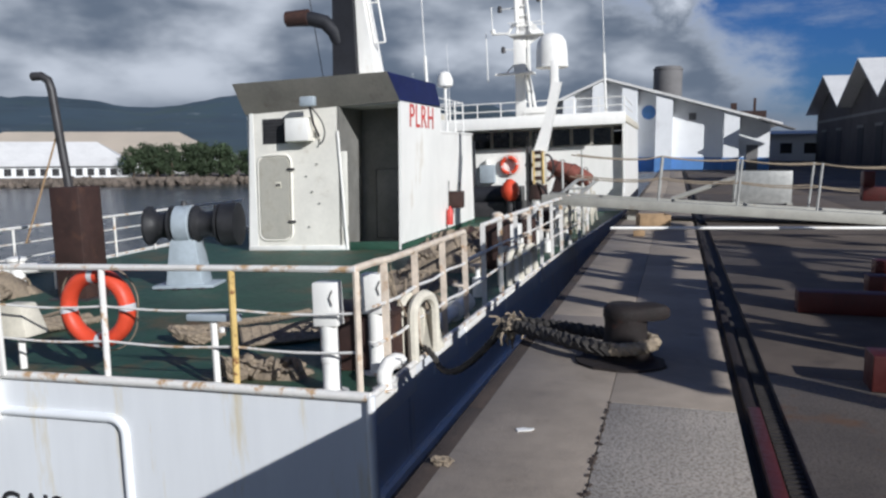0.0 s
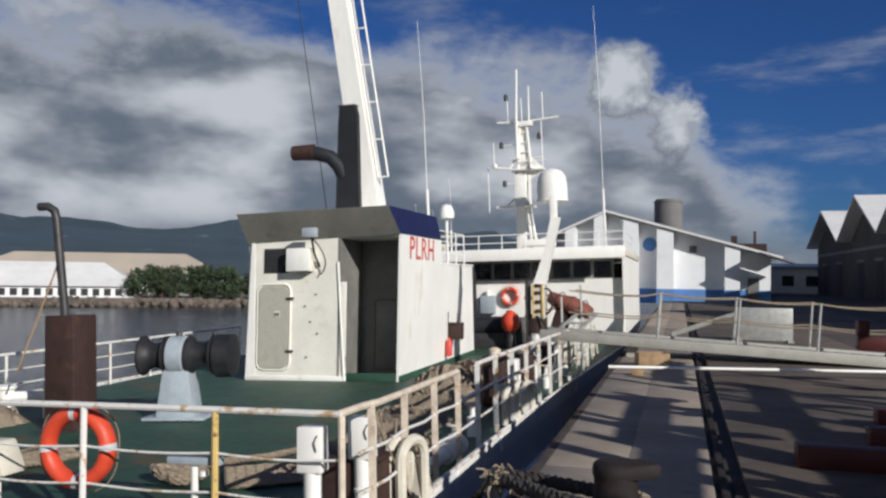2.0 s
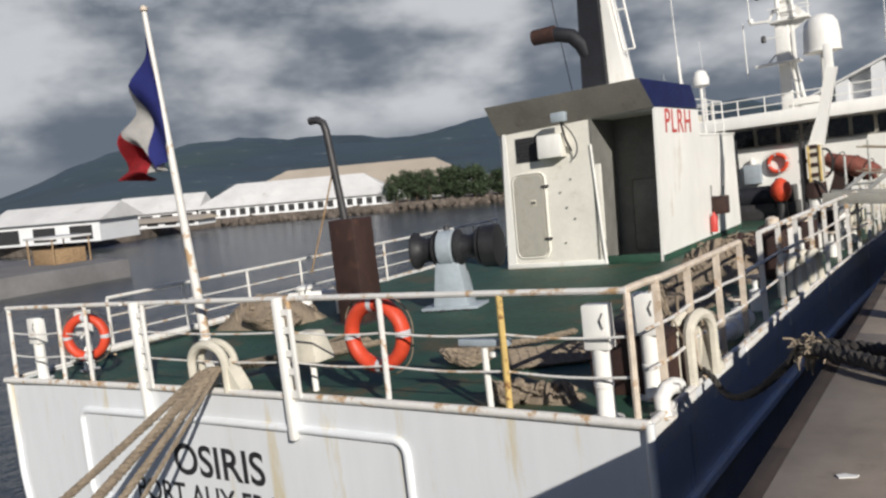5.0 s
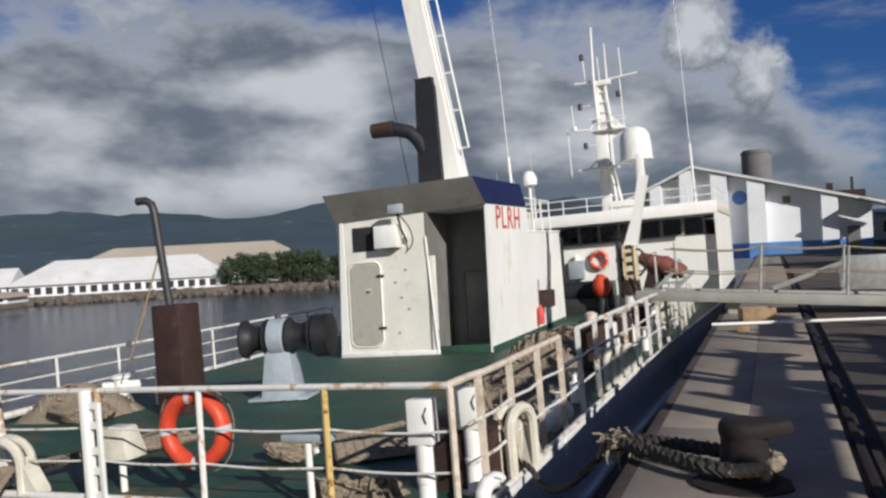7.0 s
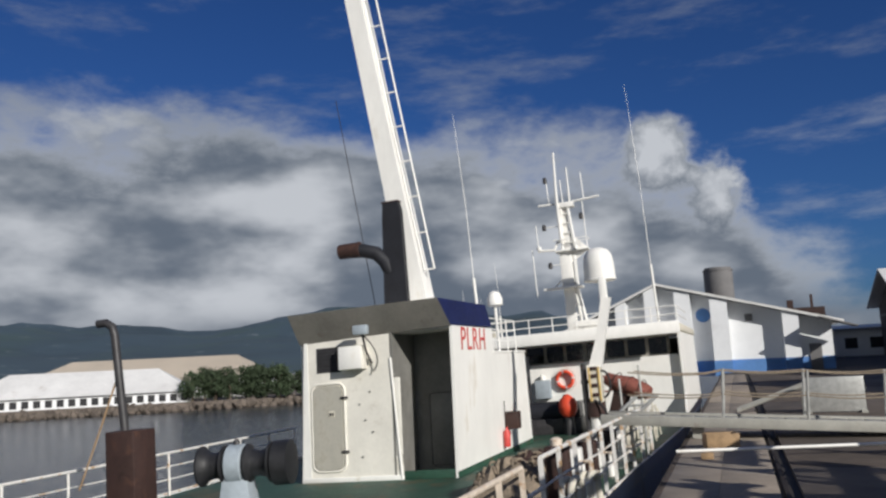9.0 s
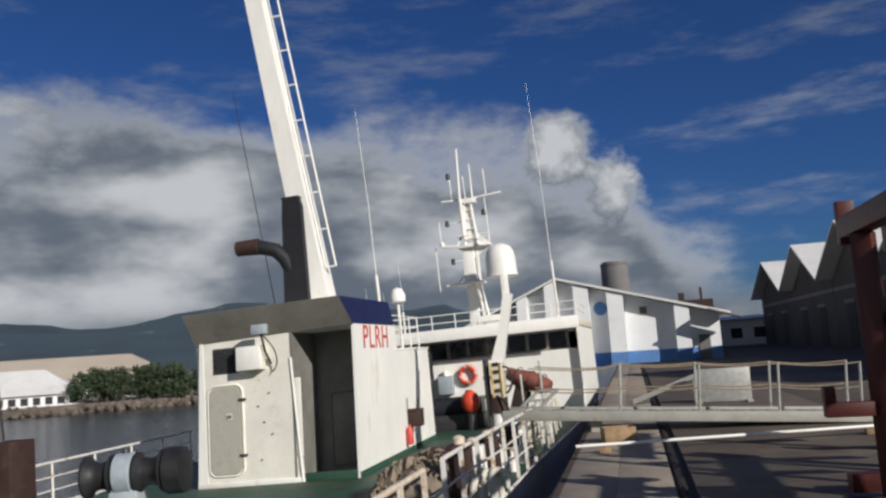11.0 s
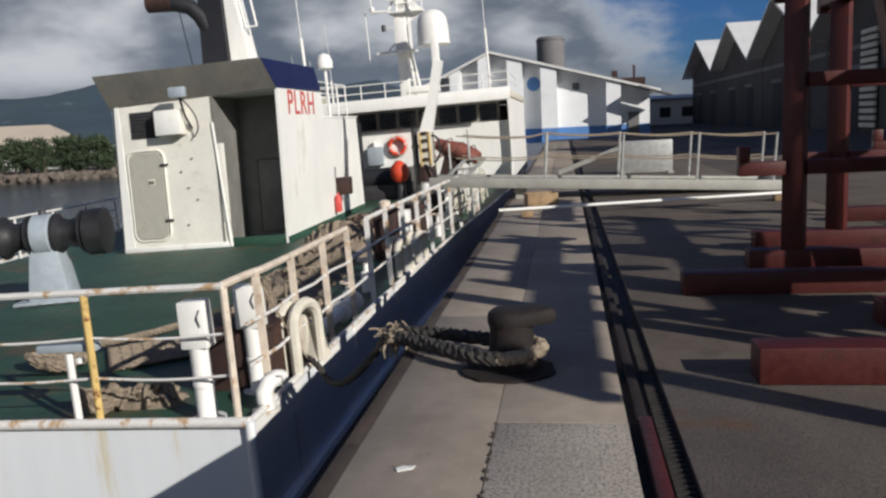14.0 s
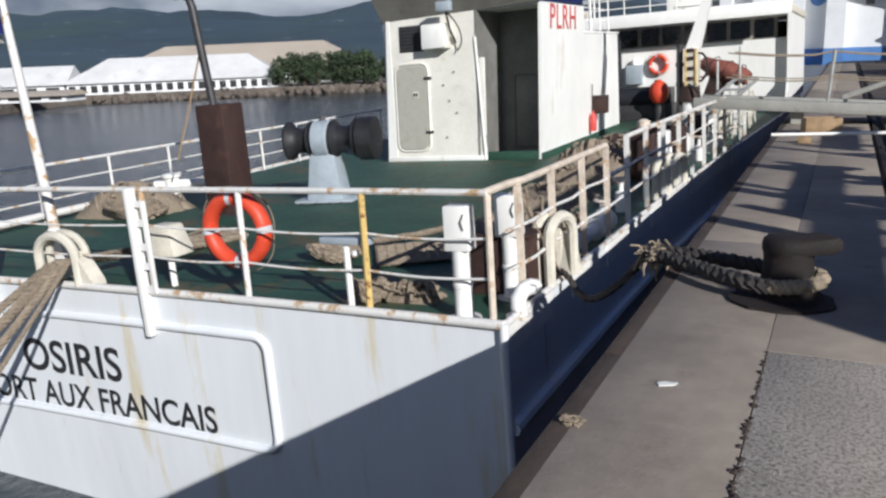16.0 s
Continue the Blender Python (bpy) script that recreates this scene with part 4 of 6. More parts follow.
bit = thing("mooring_bitts", SHIP @ pose(-9.1, 5.9, -0.05, 0, 0, 25), "white double mooring bitts with rope turns", "bitts")
part("bar", tube([(-0.75, 0, 0.42), (0.75, 0, 0.42)], 0.10, 12), M["white"], bit)
for x in (-0.4, 0.4):
    part("bollard_post", lathe([(0.14, 0), (0.14, 0.55), (0.19, 0.58), (0.19, 0.63), (0.1, 0.66)], 16), M["white"], bit, m=pose(x, 0, 0))

# starboard fairleads with the line to the quay bollard
fairlead(SHIP @ pose(side_at(1.55) + 0.02, 1.55, 0.0, 0, 0, 80), "rusty cream arched fairlead at the starboard deck edge", 0.26, 0.68)
fairlead(SHIP @ pose(side_at(6.6) - 0.05, 6.6, 0.0, 0, 0, 80), "cream arched fairlead at the starboard deck edge", 0.26, 0.6)
fairlead(SHIP @ pose(side_at(7.9) - 0.05, 7.9, 0.0, 0, 0, 80), "cream arched fairlead at the starboard deck edge", 0.22, 0.5)
bits2 = thing("pipe_fitting", SHIP @ pose(-0.15, 3.4, 0.12), "white painted pipe run along the deck edge", "pipe")
part("pipe", tube([(0, -0.8, 0), (0, 0.9, 0)], 0.085, 12), M["white"], bits2)
part("flange", lathe([(0.14, 0.1), (0.14, 0.17)], 16, "y"), M["white"], bits2)
part("flange", lathe([(0.14, 0.7), (0.14, 0.76)], 16, "y"), M["white"], bits2)

# ---- funnel house ----
house = thing("funnel_house", SHIP @ pose(-3.82, 12.1, -0.05), "white steel funnel house with a flared grey and blue cornice", "deckhouse")
WT = 3.66
# plan: starboard wall at x=0, aft wall at y=0; the recess lies between x=-1.4 and x=-0.03
hw = -4.24
part("starboard_wall", prism([(0, 0), (3.6, 0), (7.75, 0), (7.35, 2.95), (3.75, 2.95), (3.6, WT), (0.05, WT)], -0.06, 0.0, "x"), M["white"], house)
part("aft_wall", prism([(hw, 0), (-1.42, 0), (-1.68, 3.1), (-1.68, WT), (hw + 0.14, WT)], 0.0, 0.08, "y"), M["recess"], house)
part("corner_strip", prism([(hw, 0), (hw + 0.27, 0.02), (hw + 0.22, WT), (hw + 0.13, WT)], -0.012, 0.0, "y"), M["white"], house)
part("coaming", box(hw, -1.4, -0.03, -0.003, 0.0, 0.12, 0.01), M["white"], house)
# back, side and door take the tone with the recess shade painted in
part("recess_back", box(-1.7, -0.06, 1.5, 1.56, 0, WT), M["recess_shade"], house)
part("recess_side", prism([(0.0, 0), (1.5, 0), (1.5, WT), (0.0, WT)], -1.66, -1.6, "x"), M["recess_shade"], house)
part("recess_door", box(-1.2, -0.5, 1.46, 1.497, 0.15, 2.0, 0.05), M["recess_shade"], house)
part("recess_sill", box(-1.42, -0.06, 0.02, 0.10, 0.0, 0.2, 0.01), M["deck"], house)
part("port_wall", box(hw, hw + 0.06, 0.08, 7.6, 0, 2.95), M["white"], house)
part("port_wall", box(hw, hw + 0.06, 0.08, 3.6, 2.953, WT), M["white"], house)
part("forward_wall", prism([(hw + 0.06, 0), (-0.06, 0), (-0.06, 2.93), (hw + 0.06, 2.93)], 7.3, 7.36, "y"), M["white"], house)
part("lower_roof", box(hw, 0.02, 3.62, 7.45, 2.955, 3.02, 0.01), M["white"], house)
part("upper_bulkhead", box(hw + 0.06, -0.06, 3.54, 3.6, 2.96, WT), M["white"], house)
part("roof", box(hw, -0.25, -0.25, 3.5, 4.22, 4.27, 0.01), M["recess"], house)
part("ceiling_plate", box(hw + 0.06, -0.06, 0.08, 3.54, WT - 0.06, WT), M["recess"], house)
# flared cornice
def quad_slab(a, b, c, d, th):
    bm = bmesh.new()
    vs = [bm.verts.new(p) for p in (a, b, c, d)]
    bm.faces.new(vs)
    bmesh.ops.solidify(bm, geom=bm.faces[:], thickness=th)
    return bm


part("aft_cornice", quad_slab((hw, 0.0, WT - 0.12), (0.0, 0.0, WT), (-0.18, -0.42, 4.34), (hw - 0.11, -0.42, 4.30), 0.03), M["cornice"], house, "weathered grey flared cornice")
part("starboard_cornice", quad_slab((0.0, 0.0, WT), (0.0, 3.6, WT + 0.06), (-0.18, 3.7, 4.36), (-0.18, -0.42, 4.34), 0.03), M["blue"], house, "navy blue sloping cornice")
part("port_cornice", quad_slab((hw, 0.0, WT - 0.12), (hw, 3.6, WT - 0.12), (hw - 0.11, 3.7, 4.30), (hw - 0.11, -0.42, 4.30), 0.03), M["cornice"], house)
part("forward_cornice", quad_slab((hw, 3.6, WT), (0, 3.6, WT), (-0.18, 3.7, 4.36), (hw - 0.11, 3.7, 4.30), 0.03), M["grey"], house)
# weathertight door with rounded corners, hinges and sign


def rounded(x0, x1, z0, z1, r, n=6):
    pts = []
    for cx, cz, a0 in ((x1 - r, z1 - r, 0), (x0 + r, z1 - r, 90), (x0 + r, z0 + r, 180), (x1 - r, z0 + r, 270)):
        for i in range(n + 1):
            a = radians(a0 + 90 * i / n)
            pts.append((cx + r * math.cos(a), cz + r * math.sin(a)))
    return pts


hd = part("steel_door", prism(rounded(-3.86, -3.02, 0.32, 2.42, 0.18), -0.045, -0.004, "y"), M["door"], house, "beige weathertight steel door")
part("frame", tube([(x, -0.01, z) for x, z in rounded(-3.91, -2.97, 0.27, 2.47, 0.20)], 0.03, 6, closed=True), M["recess"], hd)
for z in (0.75, 2.1):
    part("hinge", box(-3.06, -2.86, -0.08, -0.03, z - 0.03, z + 0.03, 0.008), M["dark"], hd)
part("sign_plate", box(-3.42, -3.25, -0.056, -0.046, 1.62, 1.78, 0.004), M["cover"], hd, "small pale notice with dark marks")
for x in (-3.39, -3.32):
    part("sign_mark", box(x, x + 0.05, -0.06, -0.057, 1.66, 1.74), M["black_letters"], hd)
part("jamb", tube([(-1.45, -0.01, 0.02), (-1.66, -0.01, 3.0)], 0.035, 8), M["white"], house)
part("jamb_plate", box(-1.58, -1.42, -0.02, 0.03, 0.6, 2.5, 0.02), M["recess"], house)
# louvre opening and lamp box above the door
# flat dark sheet in place of the vent's unlit inside
part("vent_opening", box(-3.75, -3.05, -0.006, -0.002, 2.76, 3.40), M["opening"], house, "flat dark sheet for the shaded inside of a square vent")
for i in range(7):
    part("louvre", box(-3.74, -3.06, -0.03, -0.008, 2.79 + i * 0.085, 2.81 + i * 0.085), M["dark"], house)
part("cabinet", box(-2.98, -2.30, -0.30, -0.002, 2.78, 3.38, 0.03), M["recess"], house, "pale junction cabinet")
part("cabinet_lid", box(-2.96, -2.32, -0.325, -0.303, 2.80, 3.36, 0.012), M["white"], house)
lampb = part("floodlight_arm", tube([(-2.15, -0.05, 2.9), (-2.2, -0.25, 3.2), (-2.22, -0.45, 3.7)], 0.03, 6), M["dark"], house)
part("floodlight", box(-2.4, -2.02, -0.62, -0.42, 3.62, 3.86, 0.03), M["grey"], house, "weathered grey floodlight")
part("cable", tube(bezier((-2.1, -0.1, 2.7), (-1.8, -0.2, 2.9), (-1.9, -0.3, 3.3), (-2.2, -0.4, 3.6)), 0.018, 6), M["dark"], house)
for x, z in ((-2.55, 1.9), (-2.4, 1.5), (-2.5, 0.6), (-2.2, 1.2), (-2.25, 2.2)):
    part("stud", lathe([(0.02, 0), (0.02, 0.03)], 8, "y"), M["dark"], house, m=pose(x, -0.035, z))
# side fittings
letters("PLRH", 0.84, M["red_letters"], pose(0.008, 1.80, 3.06, 90, 0, 90), house, 0.004, spacing=1.12, squeeze=1.05, bold=0.004, label="red painted letters")
hb = part("hose_box", box(0.0, 0.42, 4.4, 4.75, 0.72, 1.22, 0.02), M["brown"], house, "rusty brown fire hose box")
part("bracket", tube([(0.05, 4.3, 1.55), (0.05, 4.3, 1.23), (0.38, 4.3, 1.23), (0.38, 4.3, 1.5)], 0.015, 6), M["dark"], hb)
part("extinguisher", lathe([(0.09, 0), (0.10, 0.03), (0.10, 0.42), (0.04, 0.5), (0.03, 0.56)], 14), M["red_letters"], house, "red fire extinguisher", m=pose(0.12, 4.15, 0.25))
part("base_stripe", box(0.003, 0.02, 0.0, 7.7, 0.0, 0.14), M["deck"], house, "green band along the foot of the wall")

# shear the house sideways so that its corners fit the camera's view
for ob in house.children_recursive:
    for vert in ob.data.vertices:
        q = ob.matrix_basis @ vert.co
        vert.co = ob.matrix_basis.inverted() @ Vector((q.x + 0.035 * q.z, q.y, q.z))

# funnel and mast on the house roof
mast = thing("funnel_mast", SHIP @ pose(-5.0, 13.5, 4.2), "leaning white mast with a black exhaust casing and a ladder", "mast")
part("column", prism([(-0.45, 0), (0.36, 0), (-1.04, 9.5), (-1.51, 9.5), (-0.64, 3.05)], -0.32, 0.32, "y"), M["white"], mast)
part("exhaust_casing", prism([(-0.82, 0), (-0.14, 0), (-0.16, 2.7), (-0.22, 2.95), (-0.66, 2.95), (-0.70, 2.5)], -0.52, -0.32, "y"), M["soot"], mast, "black soot-covered casing")
part("exhaust_casing_side", prism([(-0.82, 0), (-0.46, 0), (-0.645, 2.95), (-0.70, 2.5)], -0.319, 0.42, "y"), M["soot"], mast)
part("casing_lip", tube([(-0.68, -0.5, 2.95), (-0.2, -0.5, 2.95), (-0.2, -0.34, 2.95), (-0.68, -0.34, 2.95)], 0.03, 6, closed=True), M["brown"], mast)
part("exhaust_elbow", tube([(-0.62, -0.35, 1.05), (-0.74, -0.42, 1.36), (-0.95, -0.5, 1.60), (-1.3, -0.55, 1.71), (-1.95, -0.6, 1.75)], 0.19, 14), M["soot"], mast, "black exhaust elbow with a rusty mouth")
part("exhaust_mouth", lathe([(0.20, 0), (0.21, 0.62)], 14, "x"), M["brown"], mast, m=pose(-1.98, -0.6, 1.75))
LADDER = (((0.26, -0.1, 1.04), (-1.0, -0.1, 9.4)), ((0.54, -0.1, 1.04), (-0.62, -0.1, 9.4)))
for a, b in LADDER:
    part("ladder_rail", tube([a, b], 0.028, 6), M["white"], mast)
for i in range(9):
    f = i / 8 * 0.98
    part("rung", tube([Vector(LADDER[0][0]).lerp(Vector(LADDER[0][1]), f), Vector(LADDER[1][0]).lerp(Vector(LADDER[1][1]), f)], 0.022, 6), M["white"], mast)
for f in (0.03, 0.5, 0.9):
    a = Vector(LADDER[0][0]).lerp(Vector(LADDER[0][1]), f)
    part("ladder_stay", tube([a, a + Vector((-0.25, 0.0, 0.0))], 0.02, 6), M["white"], mast)
part("stay_wire", tube([(-1.25, 0, -0.2), (-2.1, 0, 6.3)], 0.012, 5), M["dark"], mast)

# loose lines and a net bundle at the starboard corner of the rail
ll = thing("lanyard", SHIP, "thin loose lines tied to the corner of the railing", "rope", "deck ropes")
for p in (((-0.2, 1.0, 1.1), (-0.1, 1.15, 0.75), (-0.05, 1.3, 0.4), (0.05, 1.5, 0.1)), ((-0.22, 1.25, 1.1), (-0.2, 1.35, 0.8), (-0.1, 1.2, 0.5), (-0.15, 1.5, 0.25)), ((-0.2, 0.9, 1.1), (-0.3, 1.0, 0.9), (-0.22, 1.1, 0.6), (-0.25, 1.2, 0.3))):
    part("line", tube(bezier(*p), 0.009, 5), M["rope_light"], ll)
nb = thing("net_bundle", SHIP @ pose(-0.55, 2.0, -0.05), "bundle of brown netting hung inside the railing", "net")
bm = bmesh.new()
rn = random.Random(17)
for i in range(46):
    p0 = Vector((rn.uniform(-0.2, 0.12), rn.uniform(-0.5, 0.5), rn.uniform(0.05, 0.9)))
    p1 = p0 + Vector((rn.uniform(-0.15, 0.1), rn.uniform(-0.3, 0.3), rn.uniform(-0.5, 0.0)))
    p1.z = max(0.04, p1.z)
    p2 = p1 + Vector((rn.uniform(-0.15, 0.1), rn.uniform(-0.3, 0.3), rn.uniform(-0.4, 0.0)))
    p2.z = max(0.03, p2.z)
    tb(bm, bezier(p0, p1, p0.lerp(p2, 0.6), p2, 6), rn.uniform(0.018, 0.035), 5)
tagged(part("loose_strand", bm, M["rope"], nb), kind="stuff")
part("foot_bundle", rope_bm([(0.28 * math.cos(a), 0.42 * math.sin(a), 0.08 + 0.05 * math.sin(3 * a)) for a in np.linspace(0, 12, 60)], 0.05), M["rope"], nb)

# flattened nets and mats strewn inside the starboard rail


def net_pile(m, sx, sy, h, seed, label, mat="rope"):
    t = thing("net_pile", m, label, "net", "net piles")
    rn_ = random.Random(seed)
    bm_ = bmesh.new()
    n_ = 15
    g = [[bm_.verts.new((sx * (i / n_ - 0.5) * (1 + rn_.uniform(-0.06, 0.06)), sy * (j / n_ - 0.5) * (1 + rn_.uniform(-0.06, 0.06)), max(0.0, h * (1 - (2 * i / n_ - 1) ** 2) ** 0.6 * (1 - (2 * j / n_ - 1) ** 2) ** 0.6 * rn_.uniform(0.65, 1.1)))) for j in range(n_ + 1)] for i in range(n_ + 1)]
    for i in range(n_):
        for j in range(n_):
            bm_.faces.new((g[i][j], g[i + 1][j], g[i + 1][j + 1], g[i][j + 1]))
    part("netting", bm_, M[mat], t)
    bm_ = bmesh.new()
    for k_ in range(40):
        p0_ = Vector((sx * rn_.uniform(-0.42, 0.42), sy * rn_.uniform(-0.42, 0.42), 0))
        z_ = h * (1 - (2 * p0_.x / sx) ** 2) ** 0.6 * (1 - (2 * p0_.y / sy) ** 2) ** 0.6
        p0_.z = z_ + 0.02
        d_ = Vector((rn_.uniform(-0.12, 0.12), rn_.uniform(-0.12, 0.12), 0))
        tb(bm_, bezier(p0_, p0_ + d_ + Vector((0, 0, 0.04)), p0_ + d_ * 1.3, p0_ + d_ * 1.8 - Vector((0, 0, z_ * 0.6)), 6), rn_.uniform(0.015, 0.03), 5)
    tagged(part("loose_strand", bm_, M["rope"], t), kind="stuff")
    return t


net_pile(SHIP @ pose(-0.95, 3.1, -0.05), 1.0, 1.5, 0.4, 4, "brown pile of nets inside the railing")
net_pile(SHIP @ pose(-1.7, 6.2, -0.05), 1.3, 2.0, 0.30, 5, "brown pile of nets inside the railing")
net_pile(SHIP @ pose(-1.7, 9.2, -0.05), 1.7, 2.2, 0.7, 6, "large brown pile of nets on deck")
net_pile(SHIP @ pose(-1.9, 12.0, -0.05), 1.6, 2.0, 0.55, 7, "dark brown pile of nets on deck", "brown")
net_pile(SHIP @ pose(-9.7, 4.9, -0.05), 1.9, 1.3, 0.6, 8, "pile of pale rope and netting on deck")
net_pile(SHIP @ pose(-1.35, 0.75, -0.05), 0.7, 0.4, 0.14, 9, "flat heap of brown rope on deck")
# small valve wheels and pipes at the deck edge
for i, v_ in enumerate((4.6, 5.6, 8.8, 9.6, 11.4, 12.6, 13.8)):
    t = thing("deck_valve", SHIP @ pose(side_at(v_) - 0.42, v_, -0.05), "white-painted deck valve at the rail foot", "valve", "deck valves")
    hh = 0.35 + 0.3 * ((i * 7) % 3) / 2
    part("stem", lathe([(0.09, 0), (0.09, hh * 0.6), (0.04, hh * 0.65), (0.04, hh)], 12), M["white"], t)
    part("wheel", tube([(0.11 * math.cos(a), 0.11 * math.sin(a), hh) for a in np.linspace(0, 2 * math.pi, 17)[:-1]], 0.018, 6, closed=True), M["rust_rail"], t)
# ---- bridge ----
bridge = thing("bridge", SHIP @ pose(0.75, 23.9, -0.05), "white wheelhouse with a row of aft windows and a railed roof", "wheelhouse")
BW = -11.6
part("side_wall", prism([(-0.2, 0.0), (12, 0), (12, 3.3), (0.0, 3.3), (0.0, 1.1), (-0.7, 0.5), (-0.7, 0.0)], 0.2, 0.28, "x"), M["white"], bridge)
part("side_wall", box(BW, BW + 0.08, 0, 12, 0, 3.3), M["white"], bridge)
part("aft_wall", box(BW + 0.08, 0.2, 0.3, 0.38, 0, 2.48), M["white"], bridge)
part("aft_wall_head", box(BW + 0.08, 0.2, 0.9, 0.98, 3.2, 3.32), M["white"], bridge)
part("window_ledge", box(BW + 0.08, 0.2, 0.383, 0.98, 2.40, 2.478), M["white"], bridge)
part("forward_wall", box(BW + 0.08, 0.2, 11.9, 11.98, 0, 3.3), M["white"], bridge)
for k in range(14):
    x = -0.95 - 0.79 * k
    wd = part("window", prism(rounded(x, x + 0.68, 2.54, 3.17, 0.07), 0.93, 0.95, "y"), M["darkglass"], bridge, "dark wheelhouse window")
    part("frame", tube([(px, 0.90, pz) for px, pz in rounded(x - 0.02, x + 0.70, 2.52, 3.19, 0.08)], 0.025, 6, closed=True), M["cornice"], wd)
    part("mullion", box(x + 0.70, x + 0.77, 0.91, 0.97, 2.48, 3.2), M["cornice"], bridge)
part("roof", box(BW - 0.2, 0.33, -0.9, 12.2, 3.33, 3.62, 0.04), M["cover"], bridge, "cream-edged bridge roof")
part("roof_lip", box(BW - 0.25, 0.37, -0.96, -0.91, 3.22, 3.66, 0.02), M["white"], bridge)
for xx in np.linspace(BW, 0.3, 14):
    part("roof_post", tube([(xx, -0.4, 3.6), (xx, -0.4, 4.22)], 0.022, 6), M["white"], bridge)
for w in (3.92, 4.22):
    part("roof_rail", tube([(BW, -0.4, w), (0.3, -0.4, w), (0.3, 6, w)], 0.02, 6), M["white"], bridge)
part("roof_locker", box(-3.6, -2.6, 0.2, 0.9, 3.625, 4.05, 0.03), M["white"], bridge)
part("roof_locker", box(-8.6, -6.8, 0.1, 0.8, 3.625, 4.0, 0.03), M["cover"], bridge)
part("ladder", tube([(-8.2, -1.1, 0), (-8.2, -1.1, 4.6)], 0.03, 6), M["dark"], bridge)
part("steel_locker", box(-8.6, -7.4, -0.3, 0.25, 0, 1.5, 0.03), M["dark"], bridge, "dark steel locker against the wall")
lifebuoy(bridge.matrix_basis @ pose(-4.13, 0.16, 1.86), "orange lifebuoy on the wheelhouse wall")
# orange buoy float hung below
fl = thing("float_buoy", bridge.matrix_basis @ pose(-3.67, -2.1, 0.30), "orange net float on a stand", "float")
part("ball", lathe([(0.02, 0.28), (0.2, 0.34), (0.32, 0.52), (0.34, 0.72), (0.28, 0.92), (0.12, 1.05), (0.04, 1.1)], 18), M["orange"], fl)
part("stand", lathe([(0.2, -0.36), (0.16, 0.3)], 12), M["dark"], fl)
# covered red boat by the crane, dark winch shape and gear below the windows
wb = thing("covered_boat", bridge.matrix_basis @ pose(-1.38, -3.4, 1.62, 0, 20, -12), "faded red covered boat on a rusty cradle", "boat")
bm = lathe([(0.04, -0.80), (0.20, -0.72), (0.30, -0.40), (0.34, 0.1), (0.33, 0.62), (0.24, 0.78), (0.03, 0.80)], 16, "x")
for v_ in bm.verts:
    if v_.co.z > 0.05:
        v_.co.z = 0.05 + (v_.co.z - 0.05) * 0.75 + 0.05 * math.sin(v_.co.x * 7)
    v_.co.y *= 1.25
part("hull", bm, M["faded_red"], wb)
for xx in (-0.35, 0.1, 0.5):
    part("lashing", tube([(xx, 0.43 * math.cos(a), 0.33 * math.sin(a) * (0.92 if math.sin(a) > 0 else 1.05)) for a in np.linspace(0, 2 * math.pi, 21)[:-1]], 0.015, 5, closed=True), M["brown"], wb)
for yy in (-0.2, 0.25):
    part("cradle", box(-0.32, 0.12, yy - 0.05, yy + 0.05, -1.72, -0.26, 0.02), M["brown"], wb)
# made-up winch: its black parts stand in for shade on the lower wall
nw = thing("net_winch", bridge.matrix_basis @ pose(-5.2, -1.3, 0), "winch-shaped dark gear added for the shaded foot of the wheelhouse", "winch")
part("frame", box(-2.6, 1.9, -0.5, 0.6, 0.0, 0.55, 0.03), M["dark"], nw)
part("drum", lathe([(0.62, -1.6), (0.62, -1.55), (0.4, -1.5), (0.4, 1.2), (0.62, 1.25), (0.62, 1.3)], 22, "x"), M["soot"], nw, m=pose(0, 0, 0.75))
part("side_frame", box(-2.75, -2.4, -0.6, 0.6, 0.0, 2.6, 0.04), M["soot"], nw)
part("upright", box(-0.42, -0.12, 0.62, 0.9, 0.0, 2.85, 0.03), M["soot"], nw)
part("gear_case", box(1.5, 1.85, -0.4, 0.4, 0.55, 1.1, 0.03), M["dark"], nw)
part("hose", tube(bezier((-2.3, -0.6, 2.4), (-2.0, -0.7, 1.8), (-2.2, -0.7, 1.2), (-1.8, -0.6, 0.7)), 0.05, 8), M["black"], nw)
hr = thing("hose_rack", bridge.matrix_basis @ pose(-2.55, -1.6, 0), "dark brown steel rack with coiled red hose", "rack")
part("post", box(-0.12, 0.12, -0.12, 0.12, 0, 2.3, 0.02), M["brown"], hr)
part("post", box(0.45, 0.6, -0.12, 0.12, 0, 1.9, 0.02), M["dark"], hr)
part("hose_coil", tube([(0.25 + 0.27 * math.cos(a), -0.16 + 0.02 * math.sin(a * 0.3), 1.65 + 0.27 * math.sin(a)) for a in np.linspace(0, 25, 90)], 0.03, 6), M["faded_red"], hr)
# made-up box with lamp, put where the wall has a grey blotch
soot_panel = thing("switch_box", bridge.matrix_basis @ pose(-5.0, 0.15, 1.2), "small grey box standing in for a grey blotch on the wheelhouse wall", "switch box")
part("case", box(-0.3, 0.3, -0.1, 0.14, 0, 0.7, 0.03), M["grey"], soot_panel)
part("lamp", lathe([(0.1, 0.7), (0.1, 0.85), (0.04, 0.92)], 12), M["white"], soot_panel)
# landing ladder and slack netting where the gangway meets the ship
ld = thing("landing_ladder", SHIP @ pose(0.15, 13.2, -0.05), "sloping grey boarding ladder with rope lashings", "ladder")
